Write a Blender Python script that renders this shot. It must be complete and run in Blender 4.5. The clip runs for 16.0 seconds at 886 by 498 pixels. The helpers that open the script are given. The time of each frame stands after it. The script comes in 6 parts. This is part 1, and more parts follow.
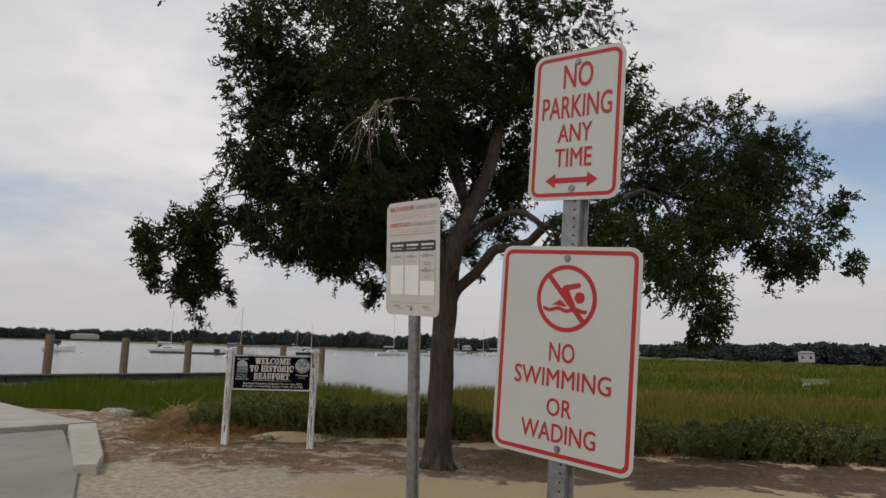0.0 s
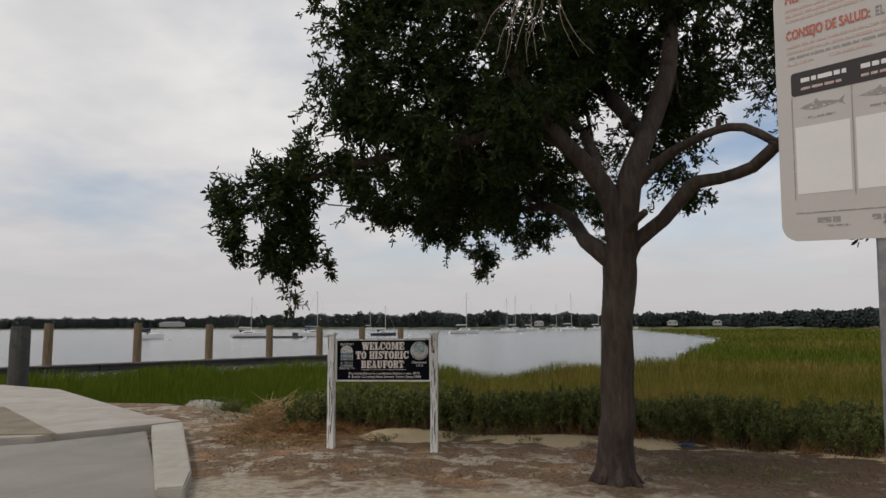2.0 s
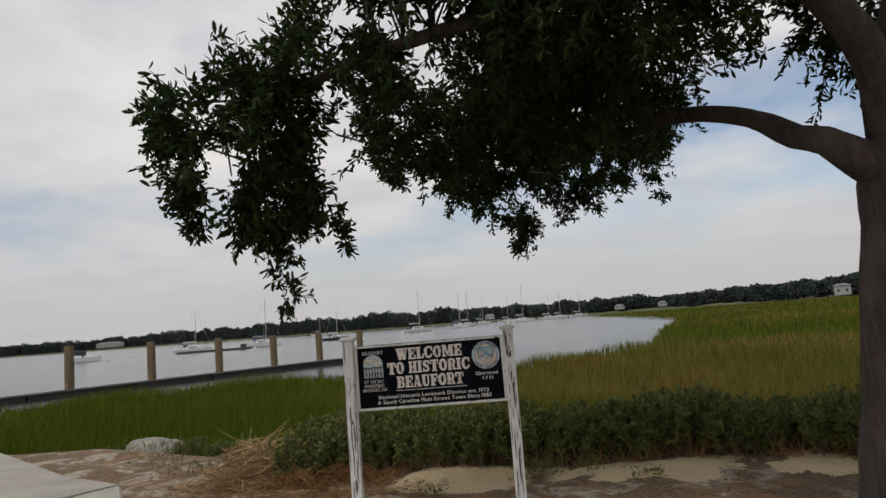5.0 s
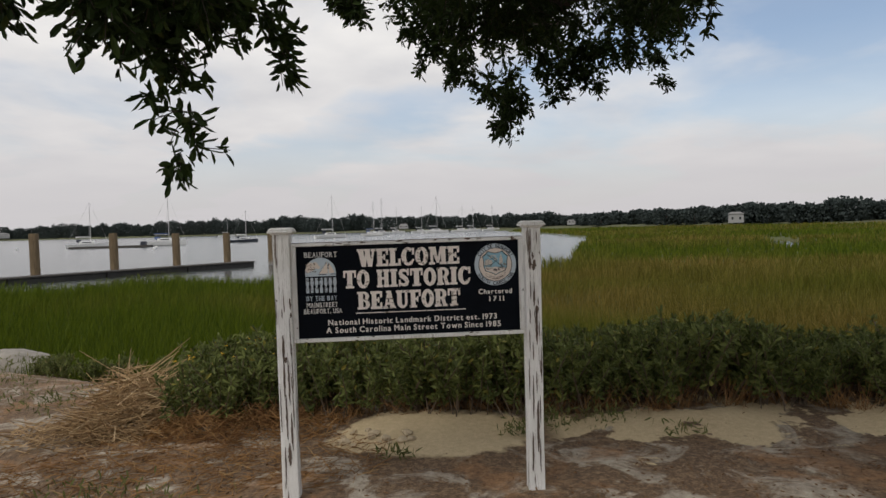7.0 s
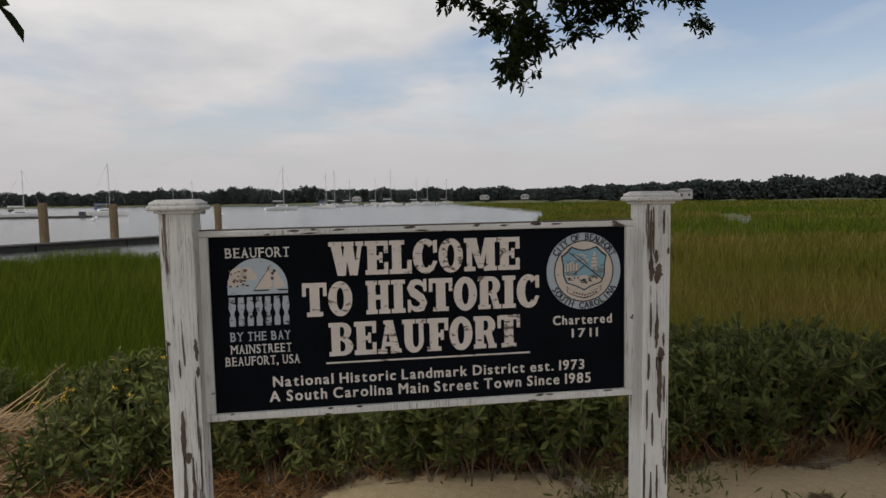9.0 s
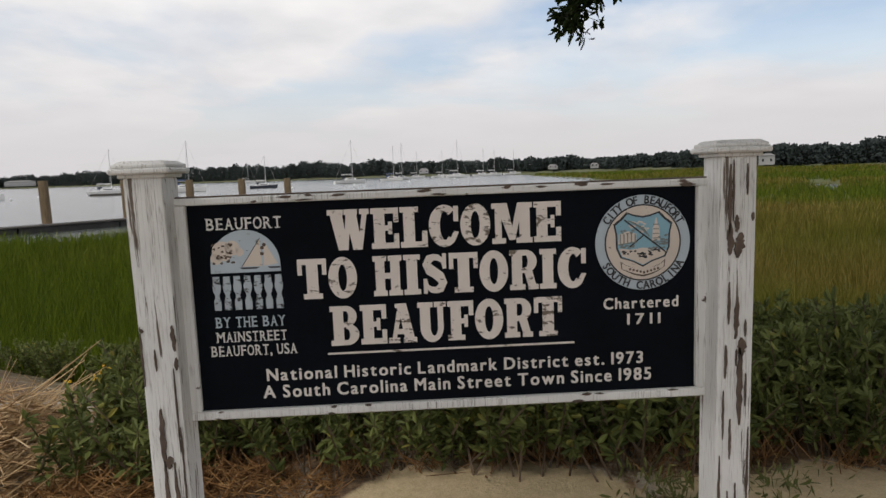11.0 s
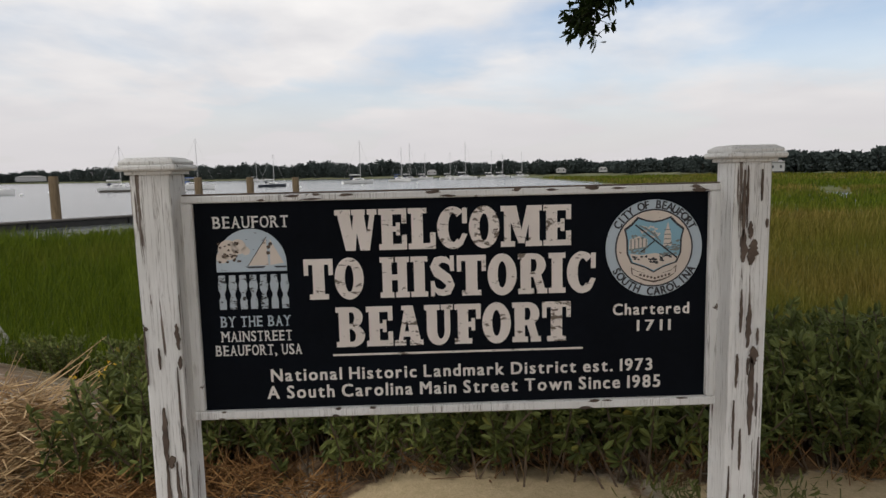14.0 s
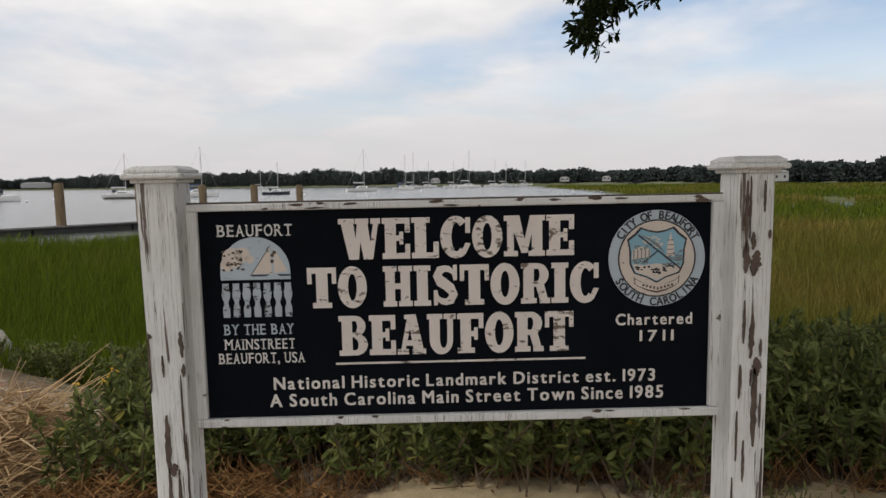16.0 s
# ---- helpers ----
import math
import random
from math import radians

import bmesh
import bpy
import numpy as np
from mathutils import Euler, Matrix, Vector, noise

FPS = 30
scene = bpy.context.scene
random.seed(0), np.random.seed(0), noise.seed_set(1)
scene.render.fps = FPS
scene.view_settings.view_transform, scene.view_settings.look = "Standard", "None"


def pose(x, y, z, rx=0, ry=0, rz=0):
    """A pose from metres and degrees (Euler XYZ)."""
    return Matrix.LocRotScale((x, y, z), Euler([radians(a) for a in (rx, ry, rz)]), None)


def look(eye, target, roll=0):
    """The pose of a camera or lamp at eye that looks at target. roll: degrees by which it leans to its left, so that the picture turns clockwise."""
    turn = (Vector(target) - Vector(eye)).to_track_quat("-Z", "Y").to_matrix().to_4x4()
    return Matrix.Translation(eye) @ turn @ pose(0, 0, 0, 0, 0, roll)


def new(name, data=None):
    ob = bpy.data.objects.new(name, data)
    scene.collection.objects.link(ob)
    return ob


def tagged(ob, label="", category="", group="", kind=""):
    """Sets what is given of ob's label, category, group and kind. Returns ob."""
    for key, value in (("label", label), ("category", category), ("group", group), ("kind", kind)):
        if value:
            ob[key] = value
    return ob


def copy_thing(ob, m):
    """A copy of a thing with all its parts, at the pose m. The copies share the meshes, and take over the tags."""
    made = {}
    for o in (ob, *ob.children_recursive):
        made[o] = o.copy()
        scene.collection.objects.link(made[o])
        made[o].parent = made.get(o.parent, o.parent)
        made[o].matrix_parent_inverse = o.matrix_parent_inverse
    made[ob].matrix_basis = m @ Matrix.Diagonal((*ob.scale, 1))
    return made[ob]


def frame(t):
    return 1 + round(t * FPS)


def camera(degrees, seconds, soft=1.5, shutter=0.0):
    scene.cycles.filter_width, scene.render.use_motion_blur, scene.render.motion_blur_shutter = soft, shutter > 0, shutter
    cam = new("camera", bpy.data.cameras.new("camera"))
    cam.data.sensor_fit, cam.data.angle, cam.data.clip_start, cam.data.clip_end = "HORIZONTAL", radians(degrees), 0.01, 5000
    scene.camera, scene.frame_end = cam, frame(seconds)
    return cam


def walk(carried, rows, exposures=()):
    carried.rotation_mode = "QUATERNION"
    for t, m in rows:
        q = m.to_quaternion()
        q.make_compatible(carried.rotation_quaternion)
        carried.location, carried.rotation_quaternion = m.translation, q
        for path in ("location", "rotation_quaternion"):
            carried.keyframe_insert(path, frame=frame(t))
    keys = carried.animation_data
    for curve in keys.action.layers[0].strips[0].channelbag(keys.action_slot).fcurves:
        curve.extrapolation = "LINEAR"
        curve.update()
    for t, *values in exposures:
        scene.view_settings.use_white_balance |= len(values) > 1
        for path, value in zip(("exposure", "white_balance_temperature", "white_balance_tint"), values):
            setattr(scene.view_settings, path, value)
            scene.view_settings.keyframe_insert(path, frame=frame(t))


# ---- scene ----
cam = camera(69.1, 16.0, soft=1.5)
METRES, EYE, TILT, LEAN, TURN = 9.677, 1.5, 0.6, -0.2, 3.2
ROWS = [
    (0.0, -0.0135, 0.0175, 0.0015, -0.65, 8.12, -1.27),
    (0.5, -0.0304, 0.0783, 0.0026, 0.33, 8.95, 0.89),
    (1.0, -0.0621, 0.1249, 0.0018, 1.63, 5.01, 2.39),
    (1.5, -0.0845, 0.1736, 0.0004, 4.53, 6.92, 2.78),
    (2.0, -0.1134, 0.2282, -0.0015, 5.53, 6.12, 0.64),
    (2.5, -0.1408, 0.2716, -0.0032, 2.17, 2.59, 1.71),
    (3.0, -0.1610, 0.3215, -0.0025, 4.36, 5.18, 2.60),
    (5.5, -0.2708, 0.5587, -0.0082, -0.03, 5.73, 4.31),
    (6.0, -0.2884, 0.6057, -0.0148, -0.88, 1.07, -0.51),
    (6.5, -0.2989, 0.6548, -0.0169, -5.17, -3.79, -0.23),
    (7.0, -0.2973, 0.7134, -0.017, -6.7, -2.67, 1.7),
    (7.5, -0.3059, 0.7633, -0.0205, -10.02, -3.75, 0.95),
    (8.0, -0.3044, 0.8153, -0.0216, -8.49, -4.61, 3.33),
    (8.5, -0.3014, 0.8504, -0.0177, -5.73, -1.73, 2.13),
    (9.0, -0.3057, 0.8845, -0.0182, -10.82, -5.13, 1.0),
    (9.5, -0.2991, 0.9049, -0.0196, -8.02, -6.64, 2.84),
    (12.0, -0.2878, 0.9174, -0.0228, -4.15, -7.71, 1.61),
    (12.5, -0.2878, 0.9177, -0.0227, -4.11, -7.7, 1.48),
    (13.0, -0.2879, 0.918, -0.0226, -4.22, -7.58, 1.6),
    (13.5, -0.2884, 0.9182, -0.0227, -4.11, -7.61, 1.41),
    (14.0, -0.2887, 0.9183, -0.0225, -4.18, -7.35, 1.27),
    (14.5, -0.2889, 0.918, -0.0224, -3.96, -7.18, 1.16),
    (15.0, -0.2887, 0.9179, -0.0226, -4.1, -7.23, 1.19),
    (15.5, -0.2889, 0.9178, -0.0225, -3.91, -7.0, 1.16),
    (16.0, -0.2887, 0.9179, -0.0222, -3.86, -6.61, 1.02),
]
walk(cam, [(t, pose(0, 0, EYE, TILT, LEAN, TURN) @ pose(METRES * x, METRES * y, METRES * z, 90 + pitch, roll, yaw)) for t, x, y, z, yaw, pitch, roll in ROWS],
     ((0.0, -0.05, 6610, 10), (5.5, -0.08, 6610, 10), (7.0, 0.08, 6610, 10), (8.0, 0.10, 6610, 10), (8.5, 0.13, 6610, 10), (9.0, -0.08, 6610, 10), (9.5, 0.04, 6610, 10), (12.0, 0.28, 6610, 10), (16.0, 0.26, 6610, 10)))

# ---- world, sun ----
SUN_EL, SUN_AZ = radians(52), radians(215)
world = bpy.data.worlds.new("sky")
scene.world = world
world.use_nodes = True
wn, wl = world.node_tree.nodes, world.node_tree.links
wn.clear()
w_out = wn.new("ShaderNodeOutputWorld")
sky = wn.new("ShaderNodeTexSky")
sky.sky_type = "NISHITA"
sky.sun_disc = False
sky.sun_elevation, sky.sun_rotation = SUN_EL, SUN_AZ
sky.air_density, sky.dust_density, sky.ozone_density = 1.0, 1.5, 1.5
bg_sky = wn.new("ShaderNodeBackground")
bg_sky.inputs["Strength"].default_value = 0.12
wl.new(sky.outputs[0], bg_sky.inputs["Color"])
co = wn.new("ShaderNodeTexCoord")
sep = wn.new("ShaderNodeSeparateXYZ")
wl.new(co.outputs["Generated"], sep.inputs[0])


def wmath(op, a, b=None):
    n = wn.new("ShaderNodeMath")
    n.operation = op
    for k, v in enumerate((a, b)):
        if v is None:
            continue
        if isinstance(v, (int, float)):
            n.inputs[k].default_value = v
        else:
            wl.new(v, n.inputs[k])
    return n.outputs[0]


def wramp(fac, stops):
    n = wn.new("ShaderNodeValToRGB")
    el = n.color_ramp.elements
    while len(el) < len(stops):
        el.new(0.5)
    for e, (p, c) in zip(el, stops):
        e.position, e.color = p, (c, c, c, 1) if isinstance(c, (int, float)) else (*c, 1)
    wl.new(fac, n.inputs[0])
    return n.outputs[0]


# clouds lie on a flat layer: the sky's direction divided by its height
lift = wmath("ADD", wmath("MAXIMUM", sep.outputs["Z"], 0.0), 0.16)
flat = wn.new("ShaderNodeCombineXYZ")
flat_u, flat_v = wmath("DIVIDE", sep.outputs["X"], lift), wmath("DIVIDE", sep.outputs["Y"], lift)
wl.new(flat_u, flat.inputs["X"])
wl.new(flat_v, flat.inputs["Y"])
cl = wn.new("ShaderNodeTexNoise")
cl.inputs["Scale"].default_value = 0.62
cl.inputs["Detail"].default_value = 7.0
cl.inputs["Roughness"].default_value = 0.52
cl.inputs["Distortion"].default_value = 0.35
wl.new(flat.outputs[0], cl.inputs["Vector"])
cl2 = wn.new("ShaderNodeTexNoise")
cl2.inputs["Scale"].default_value = 1.7
cl2.inputs["Detail"].default_value = 6.0
wl.new(flat.outputs[0], cl2.inputs["Vector"])
side = wmath("MULTIPLY", sep.outputs["X"], -0.05)
cover = wmath("ADD", wmath("ADD", cl.outputs[0], side), 0.10)
# a lane of open blue runs between the cloud banks
lane = wmath("SUBTRACT", wmath("ADD", wmath("MULTIPLY", flat_u, 0.69), wmath("MULTIPLY", flat_v, 0.725)), 2.14)
lane = wmath("ADD", lane, wmath("MULTIPLY", wmath("SUBTRACT", cl2.outputs[0], 0.5), 1.1))
gap = wmath("EXPONENT", wmath("MULTIPLY", wmath("MULTIPLY", lane, lane), -14.0))
cover = wmath("SUBTRACT", cover, wmath("MULTIPLY", gap, 0.16))
mask = wramp(cover, ((0.38, 0.12), (0.60, 0.98)))
white = wramp(cl2.outputs[0], ((0.30, (0.62, 0.625, 0.65)), (0.68, (0.87, 0.855, 0.84))))
# haze: the sky turns grey-mauve towards the horizon
low = wramp(sep.outputs["Z"], ((0.0, 1.0), (0.06, 0.9), (0.16, 0.35), (0.30, 0.0)))
tone = wn.new("ShaderNodeMix")
tone.data_type = "RGBA"
wl.new(low, tone.inputs["Factor"])
wl.new(white, tone.inputs["A"])
tone.inputs["B"].default_value = (0.565, 0.55, 0.57, 1)
bg_cloud = wn.new("ShaderNodeBackground")
wl.new(tone.outputs["Result"], bg_cloud.inputs["Color"])
bg_cloud.inputs["Strength"].default_value = 1.0
wmix = wn.new("ShaderNodeMixShader")
wl.new(wmath("MAXIMUM", mask, wmath("MULTIPLY", low, 0.95)), wmix.inputs[0])
wl.new(bg_sky.outputs[0], wmix.inputs[1])
wl.new(bg_cloud.outputs[0], wmix.inputs[2])
wl.new(wmix.outputs[0], w_out.inputs["Surface"])

sun = new("sun", bpy.data.lights.new("sun", "SUN"))
sun.data.energy, sun.data.angle, sun.data.color = 1.05, radians(12), (1.0, 0.95, 0.87)
sun.matrix_world = look((30 * math.cos(SUN_EL) * math.sin(SUN_AZ), 30 * math.cos(SUN_EL) * math.cos(SUN_AZ), 30 * math.sin(SUN_EL)), (0, 0, 0))

# ---- materials ----


class Mat:
    """A node material with shorthands for noise, ramps and mixes."""

    def __init__(self, name, rough=0.8, metal=0.0):
        self.m = bpy.data.materials.new(name)
        self.m.use_nodes = True
        self.n, self.l = self.m.node_tree.nodes, self.m.node_tree.links
        self.b = self.n["Principled BSDF"]
        self.b.inputs["Roughness"].default_value = rough
        self.b.inputs["Metallic"].default_value = metal
        self.co = self.n.new("ShaderNodeTexCoord").outputs["Object"]

    def vec(self, scale=(1, 1, 1), turn=(0, 0, 0)):
        n = self.n.new("ShaderNodeMapping")
        n.inputs["Scale"].default_value, n.inputs["Rotation"].default_value = scale, turn
        self.l.new(self.co, n.inputs["Vector"])
        return n.outputs[0]

    def noise(self, scale, detail=4.0, rough=0.55, vec=None, dist=0.0):
        n = self.n.new("ShaderNodeTexNoise")
        for k, v in (("Scale", scale), ("Detail", detail), ("Roughness", rough), ("Distortion", dist)):
            n.inputs[k].default_value = v
        self.l.new(vec or self.co, n.inputs["Vector"])
        return n.outputs[0]

    def ramp(self, fac, stops):
        n = self.n.new("ShaderNodeValToRGB")
        el = n.color_ramp.elements
        while len(el) < len(stops):
            el.new(0.5)
        for e, (p, c) in zip(el, stops):
            e.position, e.color = p, (c, c, c, 1) if isinstance(c, (int, float)) else (*c, 1)
        self.l.new(fac, n.inputs[0])
        return n.outputs[0]

    def mix(self, fac, a, b, kind="MIX"):
        n = self.n.new("ShaderNodeMix")
        n.data_type, n.blend_type = "RGBA", kind
        for key, v in (("Factor", fac), ("A", a), ("B", b)):
            if isinstance(v, (int, float)):
                n.inputs[key].default_value = v if key == "Factor" else (v, v, v, 1)
            elif isinstance(v, tuple):
                n.inputs[key].default_value = (*v, 1)
            else:
                self.l.new(v, n.inputs[key])
        return n.outputs["Result"]

    def math(self, op, a, b):
        n = self.n.new("ShaderNodeMath")
        n.operation, n.use_clamp = op, True
        for k, v in enumerate((a, b)):
            if isinstance(v, (int, float)):
                n.inputs[k].default_value = v
            else:
                self.l.new(v, n.inputs[k])
        return n.outputs[0]

    def random(self, island=False):
        if island:
            return self.n.new("ShaderNodeNewGeometry").outputs["Random Per Island"]
        return self.n.new("ShaderNodeObjectInfo").outputs["Random"]

    def axis(self, k):
        n = self.n.new("ShaderNodeSeparateXYZ")
        self.l.new(self.co, n.inputs[0])
        return n.outputs[k]

    def color(self, c):
        self.l.new(c, self.b.inputs["Base Color"])
        return self

    def roughness(self, r):
        self.l.new(r, self.b.inputs["Roughness"])
        return self

    def bump(self, h, strength=0.4, dist=0.01):
        n = self.n.new("ShaderNodeBump")
        n.inputs["Strength"].default_value, n.inputs["Distance"].default_value = strength, dist
        self.l.new(h, n.inputs["Height"])
        self.l.new(n.outputs[0], self.b.inputs["Normal"])
        return self


def plain(name, c, rough=0.6, metal=0.0, vary=0.18, scale=9.0, bump=0.15):
    """A paint or metal with a slow mottling and a fine grain."""
    m = Mat(name, rough, metal)
    lo, hi = tuple(v * (1 - vary) for v in c), tuple(min(1, v * (1 + vary)) for v in c)
    slow = m.ramp(m.noise(scale, 5), ((0.3, lo), (0.7, hi)))
    fine = m.noise(scale * 14, 3)
    m.color(m.mix(0.25, slow, m.ramp(fine, ((0.3, lo), (0.7, hi)))))
    m.bump(fine, bump, 0.002)
    return m.m


def leafy(name, dark, light, dry=None, rough=0.5, trans=0.25, share=0.9, gloss=0.16):
    """Leaves and blades: each one has its own shade; some light comes through."""
    m = Mat(name, rough)
    r = m.random(island=True)
    stops = [(0.0, dark), (share * 0.9, light)] + ([(share, light), (min(1.0, share + 0.06), dry)] if dry else [])
    m.b.inputs["Specular IOR Level"].default_value = gloss
    c = m.mix(0.35, m.ramp(r, stops), m.ramp(m.noise(1.1, 3), ((0.3, dark), (0.7, light))))
    m.color(c)
    t = m.n.new("ShaderNodeBsdfTranslucent")
    m.l.new(c, t.inputs["Color"])
    mx = m.n.new("ShaderNodeMixShader")
    mx.inputs[0].default_value = trans
    m.l.new(m.b.outputs[0], mx.inputs[1])
    m.l.new(t.outputs[0], mx.inputs[2])
    m.l.new(mx.outputs[0], m.n["Material Output"].inputs["Surface"])
    return m.m


def make_ground_mat():
    m = Mat("sandy_ground", 0.95)
    y, x = m.axis(1), m.axis(0)
    big = m.noise(0.7, 5, 0.6, dist=0.4)
    mid = m.noise(2.3, 7, 0.68, dist=0.7)
    edge = m.noise(1.6, 7, 0.65, dist=0.3)
    fine = m.noise(24, 5, 0.7)
    grit = m.noise(120, 3, 0.7)

    def raw(op, p, q, r=None):
        n = m.n.new("ShaderNodeMath")
        n.operation = op
        for k, v in enumerate((p, q, r)):
            if v is None:
                continue
            if isinstance(v, (int, float)):
                n.inputs[k].default_value = v
            else:
                m.l.new(v, n.inputs[k])
        return n.outputs[0]

    def step(v, lo, hi):
        n = m.n.new("ShaderNodeMapRange")
        n.inputs["From Min"].default_value, n.inputs["From Max"].default_value = lo, hi
        m.l.new(v, n.inputs["Value"])
        return n.outputs[0]

    wob = raw("SUBTRACT", edge, 0.5)
    sand = m.ramp(fine, ((0.25, (0.46, 0.36, 0.21)), (0.75, (0.64, 0.51, 0.32))))
    grey = m.ramp(m.noise(13, 6, 0.75), ((0.28, (0.15, 0.12, 0.088)), (0.5, (0.35, 0.30, 0.235)), (0.72, (0.54, 0.485, 0.39))))
    soil = m.ramp(m.noise(30, 7, 0.8), ((0.3, (0.042, 0.025, 0.015)), (0.5, (0.135, 0.084, 0.046)), (0.70, (0.32, 0.215, 0.12))))
    c = m.mix(m.ramp(mid, ((0.505, 0.0), (0.575, 0.95))), soil, grey)
    rust = m.ramp(m.noise(26, 6, 0.75), ((0.35, (0.12, 0.058, 0.024)), (0.65, (0.38, 0.205, 0.09))))
    c = m.mix(m.ramp(m.noise(1.3, 6, 0.7, dist=0.5), ((0.54, 0.0), (0.62, 0.7))), c, rust)
    # worn grey-beige ground by the drive, pale sand east of it
    worn = step(raw("MULTIPLY_ADD", wob, 3.2, y), 8.6, 8.2)
    # dark leaf litter under the oak's east side, with the crown's shade painted in
    shade_litter = m.ramp(m.noise(20, 6, 0.75), ((0.35, (0.026, 0.016, 0.009)), (0.62, (0.13, 0.080, 0.042))))
    c = m.mix(m.math("MULTIPLY", step(raw("MULTIPLY_ADD", wob, 3.0, x), -0.9, 0.1), m.ramp(m.noise(1.9, 6, 0.7), ((0.52, 1.0), (0.64, 0.3)))), c, shade_litter)
    worn = m.math("MULTIPLY", worn, step(raw("MULTIPLY_ADD", wob, 2.4, x), 0.6, -0.8))
    c = m.mix(worn, c, m.mix(m.ramp(big, ((0.50, 0.0), (0.64, 0.8))), grey, m.mix(0.65, sand, (0.27, 0.22, 0.15))))
    tongue = m.math("MULTIPLY", step(raw("MULTIPLY_ADD", wob, 2.0, y), 8.12, 8.02), step(raw("MULTIPLY_ADD", wob, 3.0, x), -2.2, -1.5))
    trod = m.mix(m.ramp(m.noise(3.1, 6, 0.65), ((0.35, 0.0), (0.68, 0.8))), m.ramp(fine, ((0.25, (0.30, 0.225, 0.13)), (0.75, (0.43, 0.335, 0.205)))), (0.34, 0.265, 0.16))
    c = m.mix(tongue, c, trod)
    # sand at the foot of the shrubs: a mound behind the board and drifts to the east
    dx = raw("MULTIPLY", raw("ADD", x, 3.06), 1.42)
    dy = raw("MULTIPLY", raw("SUBTRACT", y, 11.12), 2.3)
    rad = raw("SQRT", raw("ADD", raw("MULTIPLY", dx, dx), raw("MULTIPLY", dy, dy)), 0)
    c = m.mix(step(raw("MULTIPLY_ADD", wob, 1.2, rad), 1.05, 0.95), c, sand)
    drift = raw("ABSOLUTE", raw("ADD", raw("MULTIPLY_ADD", x, 0.13, y), -10.99), 0)
    c = m.mix(m.math("MULTIPLY", step(raw("MULTIPLY_ADD", wob, -3.2, drift), 0.35, 0.26), step(x, -2.35, -2.2)), c, sand)
    # marsh mud further out
    mud = m.ramp(m.noise(0.06, 5, 0.6), ((0.3, (0.04, 0.055, 0.01)), (0.55, (0.075, 0.085, 0.018)), (0.75, (0.11, 0.09, 0.03))))
    west = raw("MULTIPLY", raw("MINIMUM", raw("ADD", x, 5.5), 0.0), 0.9)
    c = m.mix(step(raw("ADD", y, west), 12.6, 14.0), c, mud)
    m.color(m.mix(0.32, c, m.ramp(grit, ((0.3, 0.22), (0.7, 0.72))), "OVERLAY"))
    m.bump(m.mix(0.4, fine, grit), 0.7, 0.02)
    return m.m


def make_water_mat():
    m = Mat("river_water", 0.16)
    m.b.inputs["Base Color"].default_value = (0.09, 0.10, 0.10, 1)
    m.b.inputs["IOR"].default_value = 1.33
    wave = m.noise(1.1, 6, 0.6, m.vec((0.5, 1.4, 1)))
    ripple = m.noise(6.0, 3, 0.6, m.vec((0.6, 1.5, 1)))
    return m.bump(m.mix(0.35, wave, ripple), 0.35, 0.12).m


def make_peeling(name, wood_share, scale=(9, 9, 1.6)):
    """White oil paint that flakes off along the grain of grey-brown wood."""
    m = Mat(name, 0.62)
    v = m.vec(scale)
    flake = m.noise(3.0, 8, 0.62, v, 0.3)
    grain = m.noise(9.0, 5, 0.6, m.vec((26, 26, 1.6)))
    paint = m.ramp(m.noise(5, 5), ((0.3, (0.66, 0.655, 0.63)), (0.7, (0.82, 0.815, 0.80))))
    paint = m.mix(m.ramp(grain, ((0.56, 0.0), (0.70, 0.6))), paint, (0.33, 0.31, 0.28))
    wood = m.ramp(grain, ((0.3, (0.07, 0.05, 0.038)), (0.7, (0.21, 0.165, 0.13))))
    lines = m.noise(2.2, 4, 0.6, m.vec((34, 34, 0.8)))
    split = m.math("MULTIPLY", m.ramp(lines, ((0.485, 0.0), (0.497, 1.0), (0.503, 1.0), (0.515, 0.0))), m.ramp(m.noise(2.6, 3), ((0.45, 0.0), (0.60, 0.85))))
    paint = m.mix(split, paint, (0.16, 0.135, 0.11))
    bare = m.ramp(flake, ((wood_share, 1.0), (wood_share + 0.012, 0.0)))
    m.color(m.mix(bare, paint, wood))
    return m.bump(m.mix(0.5, m.mix(bare, 0.9, 0.2), grain), 0.7, 0.004).m


def make_worn_print(name, c, under, share, scale=22.0, uneven=False):
    """Sign paint with chips that show what lies under it."""
    m = Mat(name, 0.55)
    chip = m.noise(scale, 6, 0.7, m.vec((1, 1, 2.2)))
    if uneven:  # some pieces are far more worn than others
        wear = m.ramp(m.random(), ((0.0, 0.0), (0.55, 0.015), (0.85, 0.05), (1.0, 0.095)))
        chip = m.math("SUBTRACT", chip, wear)
    tint = m.ramp(m.noise(7, 5), ((0.3, tuple(v * 0.86 for v in c)), (0.7, c)))
    m.color(m.mix(m.ramp(chip, ((share, 1.0), (share + 0.03, 0.0))), tint, under))
    return m.m


def make_bark():
    m = Mat("oak_bark", 0.92)
    fur = m.noise(7, 7, 0.68, m.vec((3.2, 3.2, 0.55)), 0.5)
    fine = m.noise(46, 4)
    c = m.ramp(fur, ((0.30, (0.014, 0.010, 0.008)), (0.55, (0.048, 0.033, 0.026)), (0.75, (0.075, 0.060, 0.050))))
    c = m.mix(m.ramp(m.noise(2.2, 4), ((0.55, 0.0), (0.72, 0.3))), c, (0.11, 0.10, 0.085))
    return m.color(c).bump(m.mix(0.3, fur, fine), 1.0, 0.03).m


